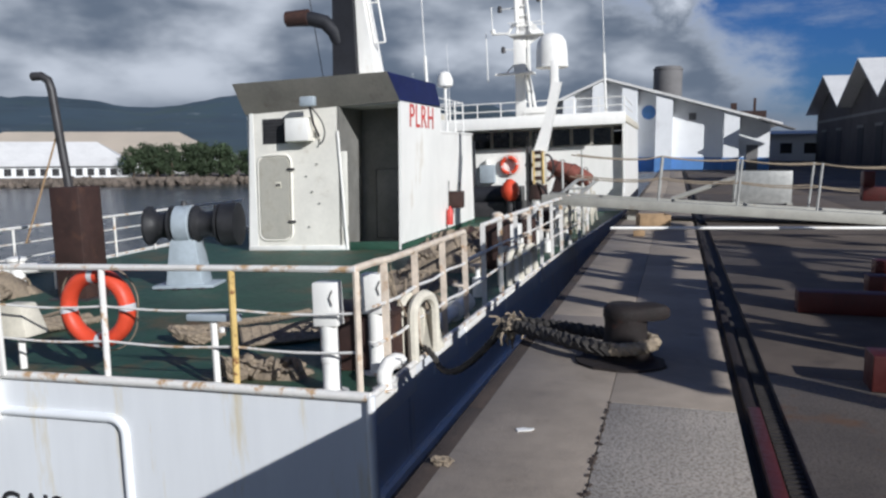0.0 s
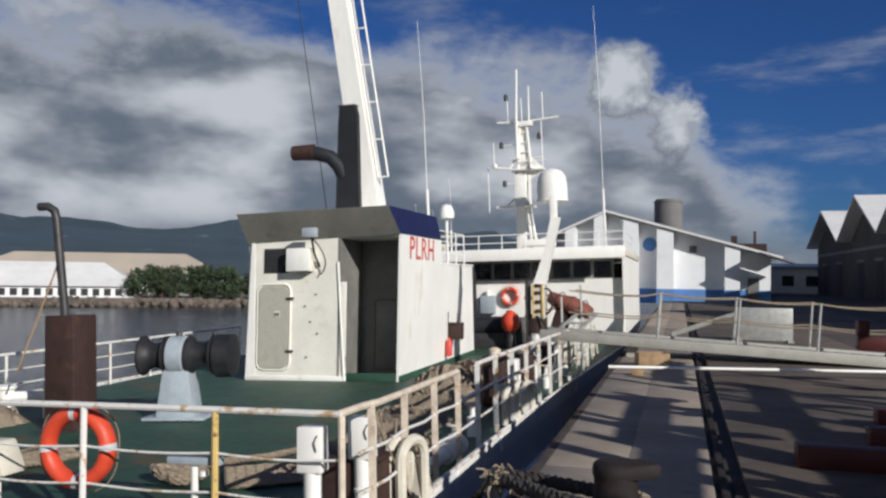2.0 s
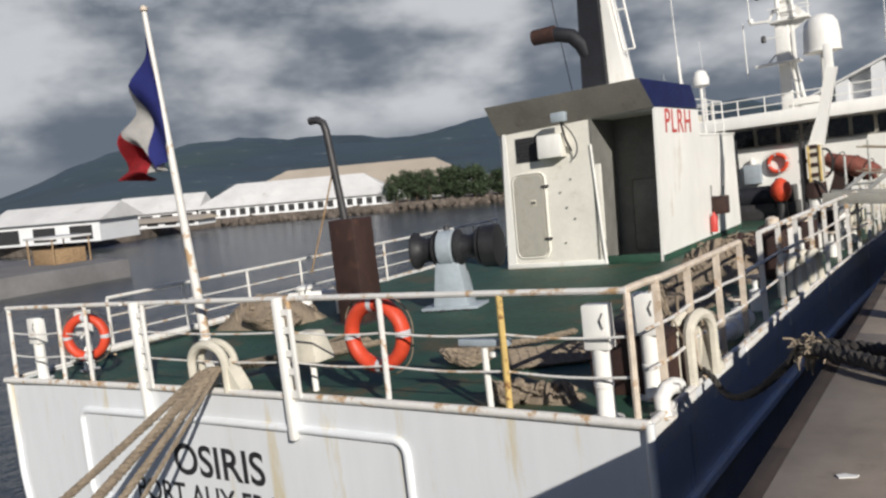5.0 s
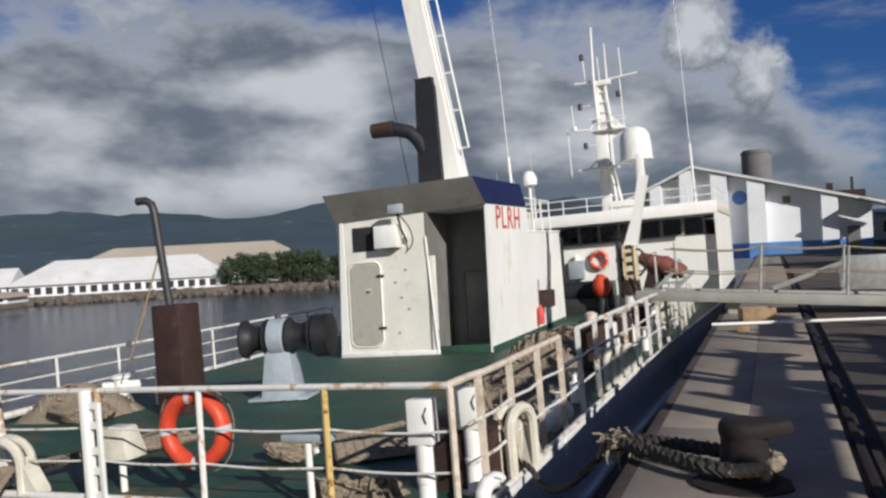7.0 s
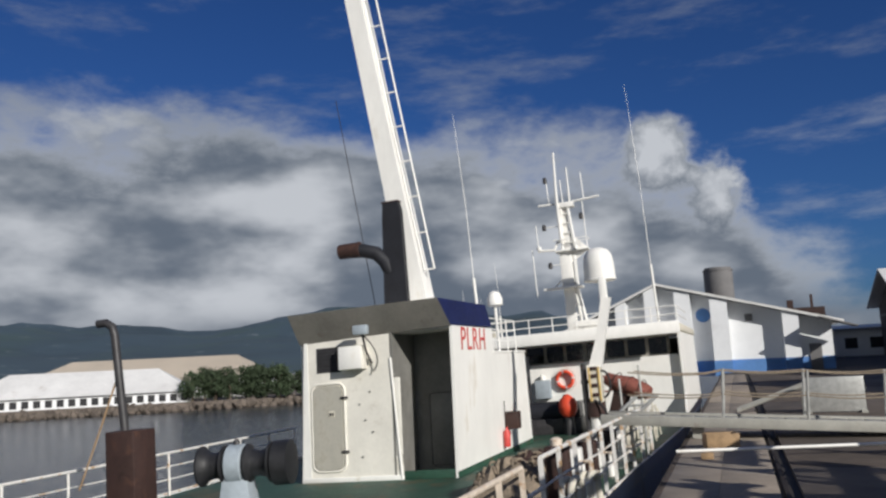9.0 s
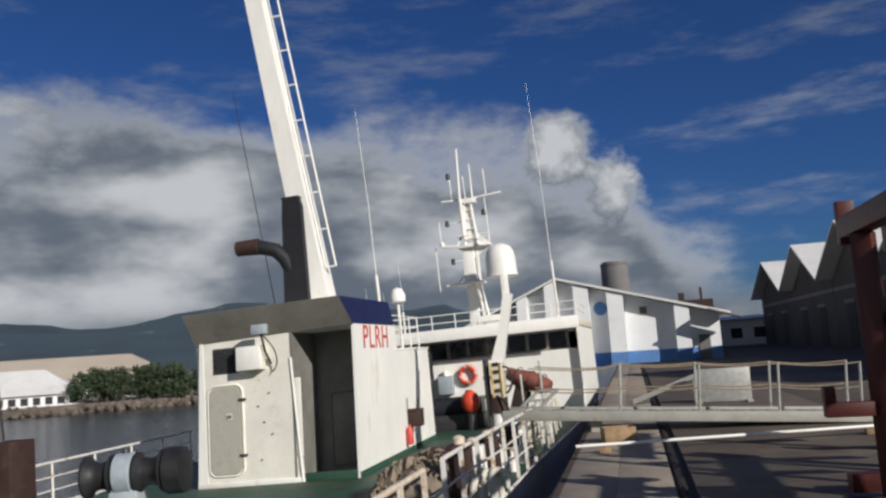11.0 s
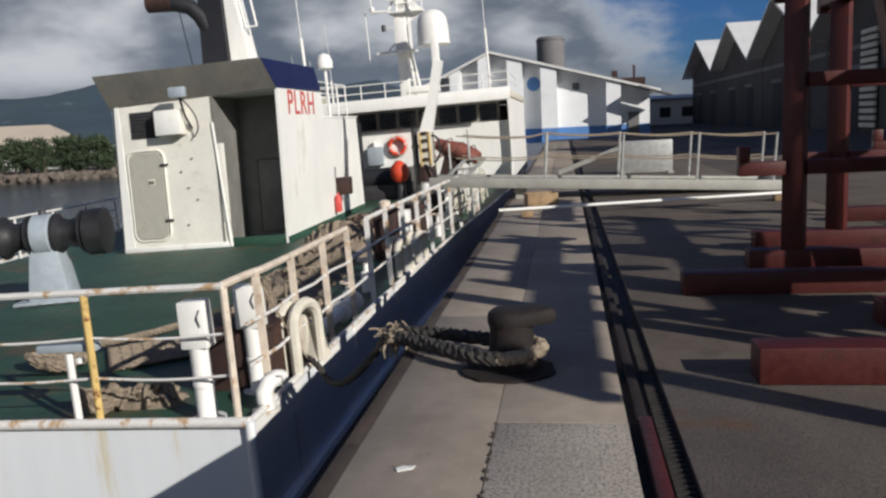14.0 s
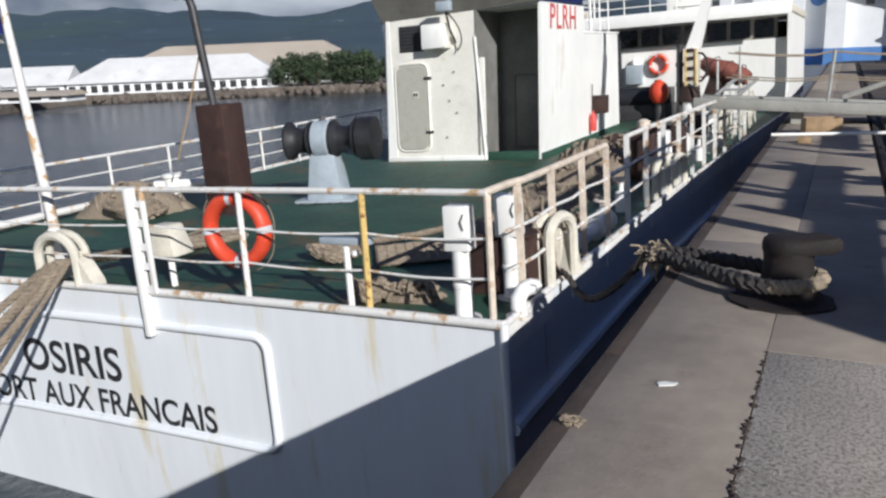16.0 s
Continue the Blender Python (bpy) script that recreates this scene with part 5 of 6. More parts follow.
for xx in (-0.25, 0.25):
    part("stringer", tube([(xx - 1.1, 0.0, 0.25), (xx + 0.5, 0.6, 1.55)], 0.045, 8), M["steel"], ld)
for i in range(7):
    f = i / 6
    part("tread", tube([(-1.35 + 1.6 * f, 0.6 * f, 0.25 + 1.3 * f), (-0.85 + 1.6 * f, 0.6 * f, 0.25 + 1.3 * f)], 0.03, 6), M["steel"], ld)
for xx, zz in ((0.35, 2.3), (-0.15, 2.0)):
    part("stanchion", tube([(xx, 0.7, 0.0), (xx, 0.7, zz)], 0.03, 6), M["steel"], ld)
sn = thing("safety_net", SHIP @ pose(0.1, 16.2, 0), "cream safety netting lashed along the bulwark", "net")
bm = bmesh.new()
rq = random.Random(31)
for i in range(22):
    x0 = rq.uniform(-0.15, 0.25)
    y0 = rq.uniform(-2.2, 3.5)
    tb(bm, bezier((x0, y0, rq.uniform(0.8, 1.3)), (x0 + 0.1, y0 + 0.2, 0.8), (x0, y0 - 0.2, 0.4), (x0 + rq.uniform(-0.1, 0.1), y0 + 0.1, 0.0), 6), 0.03, 5)
for zz in (0.3, 0.7, 1.1):
    tb(bm, [(0.1 + 0.05 * math.sin(k), -2.3 + 0.6 * k, zz + 0.04 * math.sin(k * 2.1)) for k in range(11)], 0.025, 5)
tagged(part("netting", bm, M["cover"], sn), kind="stuff")

# deck crane with its raised arm
cr = thing("deck_crane", SHIP @ pose(-0.87, 15.4, -0.05), "white deck crane with a yellowed slewing column and raised arm", "crane")
part("pedestal", lathe([(0.30, 0), (0.24, 0.1), (0.20, 1.02)], 16), M["white"], cr)
part("slewing_ring", lathe([(0.26, 1.0), (0.27, 1.06), (0.24, 1.40)], 18), M["brown"], cr, "rusty brown slewing ring")
part("column", box(-0.12, 0.22, -0.2, 0.2, 1.38, 2.34, 0.03), M["cover"], cr, "yellowed slewing column with hydraulics")
for xx in (-0.08, 0.18):
    part("column_rib", box(xx - 0.025, xx + 0.025, -0.24, -0.203, 1.42, 2.32, 0.005), M["yellow"], cr)
for zz in (1.55, 1.8, 2.05, 2.25):
    part("valve", box(-0.03, 0.13, -0.25, -0.203, zz, zz + 0.09, 0.01), M["brown"], cr)
part("hydraulic_ram", tube([(-0.26, -0.05, 0.62), (-0.24, -0.05, 2.45)], 0.085, 10), M["dark"], cr)
part("ram_bracket", box(-0.34, -0.125, -0.12, 0.04, 1.9, 2.0, 0.01), M["dark"], cr)
part("ram_bracket", box(-0.34, -0.125, -0.12, 0.04, 1.4, 1.5, 0.01), M["dark"], cr)
part("return_hose", tube(bezier((0.2, -0.1, 2.2), (0.5, -0.2, 2.3), (0.55, -0.2, 1.6), (0.25, -0.1, 1.5)), 0.03, 6), M["black"], cr)
part("hose", tube(bezier((0.0, -0.22, 1.45), (0.3, -0.4, 1.3), (0.4, -0.4, 1.0), (0.2, -0.2, 0.7)), 0.03, 6), M["black"], cr)
part("lower_arm", prism([(-0.10, 2.30), (0.26, 2.30), (0.46, 3.2), (0.70, 4.15), (0.46, 4.2), (0.20, 3.1)], -0.14, 0.14, "y"), M["white"], cr)
part("upper_arm", box(0.42, 0.62, -0.1, 0.1, 4.0, 4.75, 0.03), M["white"], cr)

# radome and masts on the bridge roof
BR = bridge.matrix_basis
rd = thing("radome", BR @ pose(-2.39, 0.3, 3.62), "white satellite radome on a pole", "radome")
part("pole", lathe([(0.1, 0), (0.09, 1.8), (0.3, 1.87)], 12), M["white"], rd)
part("dome", lathe([(0.50, 1.84), (0.62, 1.87), (0.62, 1.93), (0.60, 1.95), (0.59, 2.5), (0.54, 2.82), (0.42, 3.02), (0.22, 3.13), (0.02, 3.16)], 26), M["white"], rd, "smooth white dome")
sm = thing("signal_mast", BR @ pose(-3.70, 1.9, 3.62), "white lattice signal mast with radar bars and lamps", "mast")
part("lower_trunk", box(-0.42, -0.02, -0.1, 0.3, 0.0, 1.86, 0.03, (0.95, 0.9)), M["white"], sm)
part("leg", tube([(0.45, 0, 0), (0.12, 0, 1.9)], 0.07, 8), M["white"], sm)
part("leg", tube([(0.05, 0.9, 0), (-0.1, 0.3, 3.3)], 0.07, 8), M["white"], sm)
for z in (0.15, 0.62, 1.1, 1.55):
    part("rung", tube([(-0.1, 0, z + 0.2), (0.44 - 0.17 * z, 0, z)], 0.03, 6), M["white"], sm)
part("platform", box(-0.45, 0.35, -0.3, 0.5, 1.86, 1.94, 0.01), M["white"], sm)
part("radar_scanner", box(-1.18, -0.10, -0.36, -0.24, 1.82, 1.92, 0.02), M["white"], sm)
part("scanner_bracket", tube([(-0.75, -0.2, 1.9), (-0.42, -0.1, 2.25)], 0.04, 6), M["white"], sm)
part("trunk", box(-0.46, 0.06, -0.12, 0.3, 1.945, 3.36, 0.03, (0.92, 0.9)), M["white"], sm)
part("trunk_rib", box(0.1, 0.2, -0.05, 0.25, 1.945, 3.3, 0.01), M["white"], sm)
part("platform", box(-0.6, 0.78, -0.3, 0.5, 3.36, 3.44, 0.01), M["white"], sm)
part("platform_gusset", prism([(-0.1, 2.9), (0.06, 2.9), (0.74, 3.35), (-0.1, 3.35)], -0.02, 0.02, "y"), M["white"], sm)
part("platform_gusset", prism([(0.05, 3.445), (0.75, 3.445), (0.25, 3.95), (0.05, 4.3)], 0.05, 0.1, "y"), M["white"], sm)
part("radar_arm", tube([(-1.3, -0.1, 3.52), (-0.62, -0.1, 3.48), (-0.42, -0.05, 3.85)], 0.06, 8), M["white"], sm)
part("radar_foot", lathe([(0.1, 0), (0.1, 0.12), (0.05, 0.16)], 10), M["white"], sm, m=pose(-1.25, -0.1, 3.55))
for x0, x1 in ((-0.30, -0.20), (0.24, 0.08)):
    part("upper_leg", tube([(x0, 0, 3.44), (x1, 0, 5.35)], 0.06, 8), M["white"], sm)
part("upper_trunk", box(-0.24, 0.04, 0.05, 0.3, 3.445, 5.2, 0.02, (0.85, 0.8)), M["white"], sm)
for z in (3.75, 4.15, 4.55, 4.95):
    part("rung", tube([(-0.28, -0.02, z), (0.2, -0.02, z)], 0.025, 6), M["white"], sm)
part("mast_head", box(-0.34, 0.34, -0.12, 0.3, 5.2, 5.42, 0.03), M["white"], sm)
part("yard", tube([(-1.12, 0, 5.42), (-0.3, 0, 5.40)], 0.045, 6), M["white"], sm)
part("yard", tube([(0.3, 0, 5.42), (1.42, 0, 5.50)], 0.045, 6), M["white"], sm)
part("topmast", tube([(-0.28, -0.18, 3.75), (-0.30, -0.18, 5.6), (-0.24, -0.18, 7.55)], 0.075, 8, r1=0.04), M["white"], sm)
part("topmast", tube([(0.18, 0.1, 5.4), (0.18, 0.1, 6.9)], 0.045, 8, r1=0.025), M["white"], sm)
for x, z0, z1 in ((-0.68, 5.45, 6.4), (-0.1, 5.4, 6.4), (0.72, 3.45, 5.4), (0.78, 5.45, 6.6), (-1.3, 3.6, 4.6), (-1.55, 1.6, 3.6)):
    part("aerial", tube([(x, 0.05, z0), (x - 0.03, 0.05, z1)], 0.022, 6), M["white"], sm)
for z, x in ((4.45, -0.95), (2.85, -0.85)):
    part("lamp_arm", tube([(x, -0.1, z), (-0.2, -0.1, z)], 0.022, 6), M["white"], sm)
for x, z in ((-0.95, 4.32), (-0.85, 2.72), (-0.72, 6.3), (0.62, 4.62)):
    part("signal_lamp", lathe([(0.05, 0), (0.09, 0.02), (0.09, 0.2), (0.05, 0.26)], 10), M["dark"], sm, m=pose(x, -0.12, z))
part("rail_ring", tube([(-0.6, -0.3, 3.85), (0.78, -0.3, 3.85), (0.78, 0.5, 3.85), (-0.6, 0.5, 3.85)], 0.02, 6, closed=True), M["white"], sm)
part("horn", lathe([(0.05, 0), (0.14, -0.25)], 12, "y"), M["white"], sm, m=pose(0.45, -0.25, 3.6))


def whip(m, h, label, r=0.035):
    t = thing("whip_antenna", m, label, "antenna", "whip antennas")
    part("base", tube([(0, 0, 0), (0, 0, min(2.2, h * 0.3))], r * 1.3, 8), M["white"], t)
    part("whip", tube([(0, 0, min(2.2, h * 0.3)), (0.02, 0, h * 0.6), (-0.04, 0, h)], r * 0.42, 6, r1=r * 0.15), M["white"], t)


whip(BR @ pose(-0.37, -0.2, 3.62, 0, -1.0, 0), 9.2, "tall white whip antenna on the bridge roof")
whip(SHIP @ pose(-4.10, 15.95, 2.96, 0, -1.8, 0), 7.3, "white whip antenna behind the funnel house")
whip(BR @ pose(-6.4, 0.0, 3.62), 3.0, "short white whip antenna on the bridge roof", 0.03)
whip(BR @ pose(-7.0, -0.4, 3.62), 1.7, "short white whip antenna on the bridge roof", 0.03)
whip(BR @ pose(-7.7, -0.4, 3.62), 2.0, "short white whip antenna on the bridge roof", 0.03)
sd = thing("small_radome", SHIP @ pose(-4.33, 18.6, 2.95), "small white dome antenna on a post", "antenna")
part("post", tube([(0, 0, 0), (0, 0, 1.5)], 0.05, 8), M["white"], sd)
part("dome", lathe([(0.16, 1.5), (0.25, 1.55), (0.26, 1.75), (0.18, 1.95), (0.03, 2.02)], 16), M["white"], sd)
lr = thing("roof_railing", SHIP @ pose(-3.9, 15.9, 2.95), "white pipe railing on the lower house roof", "railing", "ship railings")
for x in (0.0, -1.0, -2.0, -3.0):
    for yy in (0.3, 3.2):
        part("post", tube([(x, yy, 0), (x, yy, 1.0)], 0.022, 6), M["white"], lr)
for yy in (1.2, 2.2):
    part("post", tube([(0, yy, 0), (0, yy, 1.0)], 0.022, 6), M["white"], lr)
for w in (0.35, 0.68, 1.0):
    part("bar", tube([(-3.0, 0.3, w), (0, 0.3, w), (0, 3.2, w), (-3.0, 3.2, w)], 0.018, 6), M["white"], lr)

# clutter amidships along the starboard side
rc = random.Random(11)
for i in range(7):
    v = 8.8 + i * 1.05
    t = thing("deck_fitting", SHIP @ pose(side_at(v) - 0.75 - 0.3 * rc.random(), v, -0.05, 0, 0, rc.uniform(-20, 20)), ("rusty deck machinery box beside the railing", "white valve chest beside the railing")[i % 2], "deck fitting", "deck fittings")
    h = 0.5 + 0.5 * rc.random()
    part("body", box(-0.22, 0.22, -0.2, 0.2, 0, h, 0.03), M["brown"] if i % 2 == 0 else M["white"], t)
    part("cap", lathe([(0.12, h), (0.12, h + 0.12), (0.05, h + 0.16)], 10), M["rust_rail"], t)
rope_heap(SHIP @ pose(-1.3, 10.2, -0.05), 6, 0.5, 0.07, M["rope"], "heap of brown nets and rope amidships")
rope_heap(SHIP @ pose(-1.8, 8.6, -0.05), 5, 0.45, 0.07, M["rope"], "heap of brown nets and rope amidships")

# ---- gangway ----
gw = thing("gangway", pose(0, 18.05, 0.0, 0, 2.6, 0), "grey steel gangway from quay to ship with rope handrails", "gangway")
part("deck_beam", box(-2.9, 4.6, 0.0, 0.12, 0.205, 0.42, 0.02), M["gang"], gw)
part("deck_beam", box(-2.9, 4.6, 1.1, 1.22, 0.205, 0.42, 0.02), M["gang"], gw)
for i in range(24):
    part("tread", box(-2.8 + i * 0.305, -2.8 + i * 0.305 + 0.27, 0.125, 1.095, 0.33, 0.37, 0.006), M["gang"], gw)
for yy in (0.06, 1.16):
    for x in (-0.37, 1.25, 2.80, 4.34):
        part("stanchion", tube([(x, yy, 0.40), (x + 0.02, yy, 1.40)], 0.026, 8), M["steel"], gw)
    for w in (0.9, 1.38):
        line = []
        xs = (-2.3, -0.37, 1.25, 2.80, 4.34)
        for a, b in zip(xs, xs[1:]):
            for i in range(6):
                f = i / 6
                line.append((a + (b - a) * f, yy, w + (0.0 if a > -1 else -0.05) - 0.05 * math.sin(math.pi * f)))
        line.append((4.34, yy, w))
        part("hand_rope", tube(line, 0.016, 6), M["rope_light"], gw)
part("wheel", lathe([(0.14, -0.05), (0.16, -0.04), (0.16, 0.04), (0.14, 0.05)], 16, "y"), M["black"], gw, m=pose(4.3, 0.6, 0.36))
part("support_leg", box(-1.0, -0.8, 0.2, 1.0, -0.04, 0.2), M["gang"], gw)

# pipe, box and planks on the quay
wp = thing("white_pipe", pose(0, 0, 0), "long white pipe lying on timber", "pipe")
part("pipe", tube([(-1.1, 14.84, 0.14), (4.35, 16.32, 0.14)], 0.028, 10), M["white"], wp)
for x in (-0.6, 4.0):
    part("block", box(x - 0.1, x + 0.1, 14.97 + (x + 0.6) * 0.2716 - 0.1, 14.97 + (x + 0.6) * 0.2716 + 0.1, 0.0, 0.1, 0.01), M["wood"], wp)
cb = thing("wooden_box", pose(-0.40, 16.5, 0, 0, 0, 15), "open weathered wooden box on the quay edge", "box")
for x0, x1, y0, y1 in ((-0.3, 0.3, -0.2, -0.17), (-0.3, 0.3, 0.17, 0.2), (-0.3, -0.27, -0.17, 0.17), (0.27, 0.3, -0.17, 0.17)):
    part("side", box(x0, x1, y0, y1, 0.03, 0.28, 0.005), M["wood"], cb)
part("bottom", box(-0.3, 0.3, -0.2, 0.2, 0.0, 0.028), M["wood"], cb)
for x, y_, w_, h_, lab in ((2.4, 24.5, 1.5, 0.95, "grey steel panel leaning beyond the gangway"),):
    pn = thing("barrier_board", pose(x, y_, 0), lab, "panel")
    part("sheet", box(-w_ / 2, w_ / 2, -0.03, 0.03, 0.02, h_, 0.01), M["steel"], pn)
    part("foot", box(-w_ / 2, -w_ / 2 + 0.15, -0.3, 0.3, 0.0, 0.06), M["gang"], pn)
    part("foot", box(w_ / 2 - 0.15, w_ / 2, -0.3, 0.3, 0.0, 0.06), M["gang"], pn)
tr = thing("ramp_frame", pose(0.9, 25.0, 0), "folded grey ramp frame on the quay", "ramp")
part("rail", tube([(-1.0, 0, 0.05), (0.9, 0, 0.75)], 0.05, 8), M["gang"], tr)
part("rail", tube([(-1.0, 0.8, 0.05), (0.9, 0.8, 0.75)], 0.05, 8), M["gang"], tr)
part("strut", tube([(0.8, 0, 0.0), (0.8, 0, 0.7)], 0.04, 8), M["gang"], tr)
part("strut", tube([(0.8, 0.8, 0.0), (0.8, 0.8, 0.7)], 0.04, 8), M["gang"], tr)

# ---- bollard with its mooring rope ----
bo = thing("quay_bollard", pose(-0.32, 6.15, 0) @ Matrix.Scale(0.86, 4), "rust-brown cast iron quay bollard on a worn base plate", "bollard")
rb = random.Random(3)
part("base_plate", prism([(-0.02 + 0.38 * math.cos(a) * rb.uniform(0.9, 1.06), -0.14 + 0.34 * math.sin(a) * rb.uniform(0.92, 1.05)) for a in np.linspace(0, 2 * math.pi, 27)[:-1]], 0.0, 0.022, "z"), M["iron"], bo, "flat rusted plate with an uneven edge")
part("base_boss", lathe([(0.25, 0.02), (0.24, 0.04), (0.21, 0.08)], 24), M["iron"], bo)
part("neck", lathe([(0.21, 0.08), (0.19, 0.16), (0.18, 0.30), (0.185, 0.37)], 24), M["iron"], bo)
bm = bmesh.new()
lathe([(0.185, 0.35), (0.195, 0.375), (0.195, 0.42), (0.185, 0.455), (0.15, 0.482), (0.08, 0.49), (0.01, 0.488)], 28, "z", bm)
for v_ in bm.verts:
    if v_.co.x > 0:
        f = v_.co.x / 0.195
        v_.co.x += 0.17 * f * f
        v_.co.y *= 1 - 0.25 * f
        v_.co.z += 0.03 * f * (1 if v_.co.z > 0.40 else 0.6)
    v_.co.z -= 0.018 * math.exp(-((v_.co.x - 0.10) / 0.06) ** 2) * (1 if v_.co.z > 0.44 else 0)
part("horned_head", bm, M["iron"], bo)
mr = thing("mooring_rope", pose(0, 0, 0), "thick frayed mooring hawser looped round the bollard", "rope")
loop = [Vector((-0.32 + 0.21 * math.cos(a), 6.13 + 0.20 * math.sin(a), 0.12 + 0.02 * math.cos(a))) for a in np.linspace(radians(75), radians(-115), 18)]
tail = bezier(loop[-1], loop[-1] + Vector((-0.25, -0.02, 0.02)), (-1.0, 6.45, 0.10), (-1.32, 6.62, 0.10))
ship_end = SHIP @ Vector((side_at(1.55) - 0.05, 1.55, 0.2))
over = bezier((-1.32, 6.62, 0.10), (-1.5, 6.8, -0.1), (-1.95, 7.4, -0.72), ship_end + Vector((0.3, -0.2, -0.25)), 12)
over += bezier(ship_end + Vector((0.3, -0.2, -0.25)), ship_end + Vector((0.15, -0.08, -0.05)), ship_end, ship_end + Vector((-0.6, 0.3, -0.2)), 6)[1:]
part("eye", rope_bm(loop, 0.052, pitch=0.11), M["rope_light"], mr, "pale worn eye splice")
part("sleeve", rope_bm(tail, 0.062, pitch=0.2), M["rope_dark"], mr, "dark tarred rope")
part("standing_part", rope_bm(over, 0.036), M["rope_dark"], mr)
tail2 = bezier(loop[0], loop[0] + Vector((-0.25, 0.05, 0.0)), (-0.95, 6.75, 0.10), (-1.3, 6.72, 0.10))
part("sleeve", rope_bm(tail2, 0.058, pitch=0.2), M["rope_dark"], mr)
bm = bmesh.new()
rf = random.Random(8)
for i in range(70):
    p = Vector((-1.30 + rf.uniform(-0.08, 0.12), 6.66 + rf.uniform(-0.12, 0.1), 0.10 + rf.uniform(-0.04, 0.06)))
    q = p + Vector((rf.uniform(-0.12, 0.05), rf.uniform(-0.10, 0.06), rf.uniform(-0.20, 0.06)))
    tb(bm, [p, p.lerp(q, 0.5) + Vector((rf.uniform(-0.03, 0.03), rf.uniform(-0.03, 0.03), 0.02)), q], 0.009, 4)
tagged(part("frayed_fibre", bm, M["rope_light"], mr, "frayed pale rope fibres"), kind="stuff")
ss = thing("rope_scrap", pose(-1.07, 3.84, 0.0) @ Matrix.Scale(0.6, 4), "small knotted scrap of rope on the quay edge", "rope scrap")
pts = [(0.07 * math.cos(a * 1.3) + rf.uniform(-0.02, 0.02), 0.045 * math.sin(a * 2.1), 0.025 + 0.02 * math.sin(a)) for a in np.linspace(0, 14, 40)]
part("rope", tube(pts, 0.015, 5), M["rope"], ss)
ch = thing("paint_chip", pose(-0.76, 4.43, 0.0, 0, 0, 30), "white scrap lying on the concrete", "litter")
part("scrap", prism([(-0.05, -0.02), (0.03, -0.025), (0.055, 0.0), (0.02, 0.01), (0.0, 0.028), (-0.045, 0.02)], 0.001, 0.006, "z"), M["white"], ch)


# ---- red steel racks ----
def rack(m, label, bases=((0.0, -1.05),)):
    """A cantilever rack: two posts, a top beam along y with upturned ends, ground beams along x, arms."""
    t = thing("steel_rack", m, label, "steel rack", "red steel racks")
    part("post", box(-0.115, 0.115, -0.085, 0.085, 0.22, 3.12, 0.01), M["red"], t, m=pose(0, 0, 0, 0, 0, -34))
    part("post", prism([(-0.10, 3.12), (0.12, 3.12), (0.74, 0.18), (0.52, 0.18)], -2.45, -2.25, "y"), M["red"], t)
    part("top_beam", box(-0.12, 0.12, -3.0, 0.55, 3.123, 3.37, 0.01), M["red"], t)
    part("end_stop", box(-0.1, 0.1, 0.553, 0.70, 3.05, 3.58, 0.01), M["red"], t)
    part("end_stop", box(-0.1, 0.1, -3.14, -3.003, 3.05, 3.66, 0.01), M["red"], t)
    for yy, x0 in bases:
        part("ground_beam", box(x0, 2.6, yy - 0.13, yy + 0.13, 0.0, 0.22, 0.012), M["red"], t)
    for z in (1.08, 2.05):
        if z < 2:
            part("arm", box(-0.62, -0.112, -0.08, 0.08, z, z + 0.16, 0.01), M["red"], t)
            part("arm_stop", box(-0.62, -0.5, -0.08, 0.08, z + 0.163, z + 0.34, 0.01), M["red"], t)
        part("arm", box(0.112, 1.1, -0.08, 0.08, z, z + 0.16, 0.01), M["red"], t)
        part("arm", box(0.72 - z * 0.2, 1.5, -2.42, -2.28, z, z + 0.15, 0.01), M["red"], t)
    return t


RACK = "dark red painted steel cantilever rack on the quay"
rack(pose(2.48, 9.6, 0) @ Matrix.Scale(0.93, 4), RACK, ((0.05, -0.5), (-1.25, -1.42)))
# racks past x 4.8 are unseen extras, added to cast shadows on the quay
for x, y in ((3.35, 11.0), (3.45, 7.2), (4.9, 7.7), (5.2, 4.6), (6.6, 9.7), (6.8, 5.9), (5.1, 13.2)):
    rack(pose(x, y, 0) @ Matrix.Scale(0.93, 4), RACK)
lb = thing("red_beam", pose(0, 0, 0), "red painted steel beam lying on the quay", "beam")
part("web", box(1.25, 4.6, 5.72, 5.98, 0.0, 0.24, 0.012), M["red"], lb)

# ---- warehouses beyond the quay ----
WS = 0.915
wh = thing("white_warehouse", Matrix.Translation((0.07, 0.42, 1.8)) @ Matrix.Scale(WS, 4) @ Matrix.Translation((-0.07, -0.42, -1.8)), "white sheet-metal warehouse with projecting bays and blue base", "warehouse")


def roof_z(x):
    return 7.4 - 0.277 * (x + 6.05) if x > -6.05 else 7.4 + 0.445 * (x + 6.05)


part("body", prism([(-16, -0.4), (7.4, -0.4), (7.4, roof_z(7.4)), (-6.05, 7.4), (-16, roof_z(-16))], 72, 106, "y"), M["wall_white"], wh)
part("blue_base", box(-16.02, 7.42, 71.96, 71.997, -0.4, 0.86), M["wall_blue"], wh)
part("roof", prism([(-16.6, roof_z(-16.6) + 0.03), (-6.05, 7.43), (8.2, roof_z(8.2) + 0.03), (8.2, roof_z(8.2) + 0.23), (-6.05, 7.63), (-16.6, roof_z(-16.6) + 0.23)], 70.6, 107, "y"), M["roof_light"], wh)
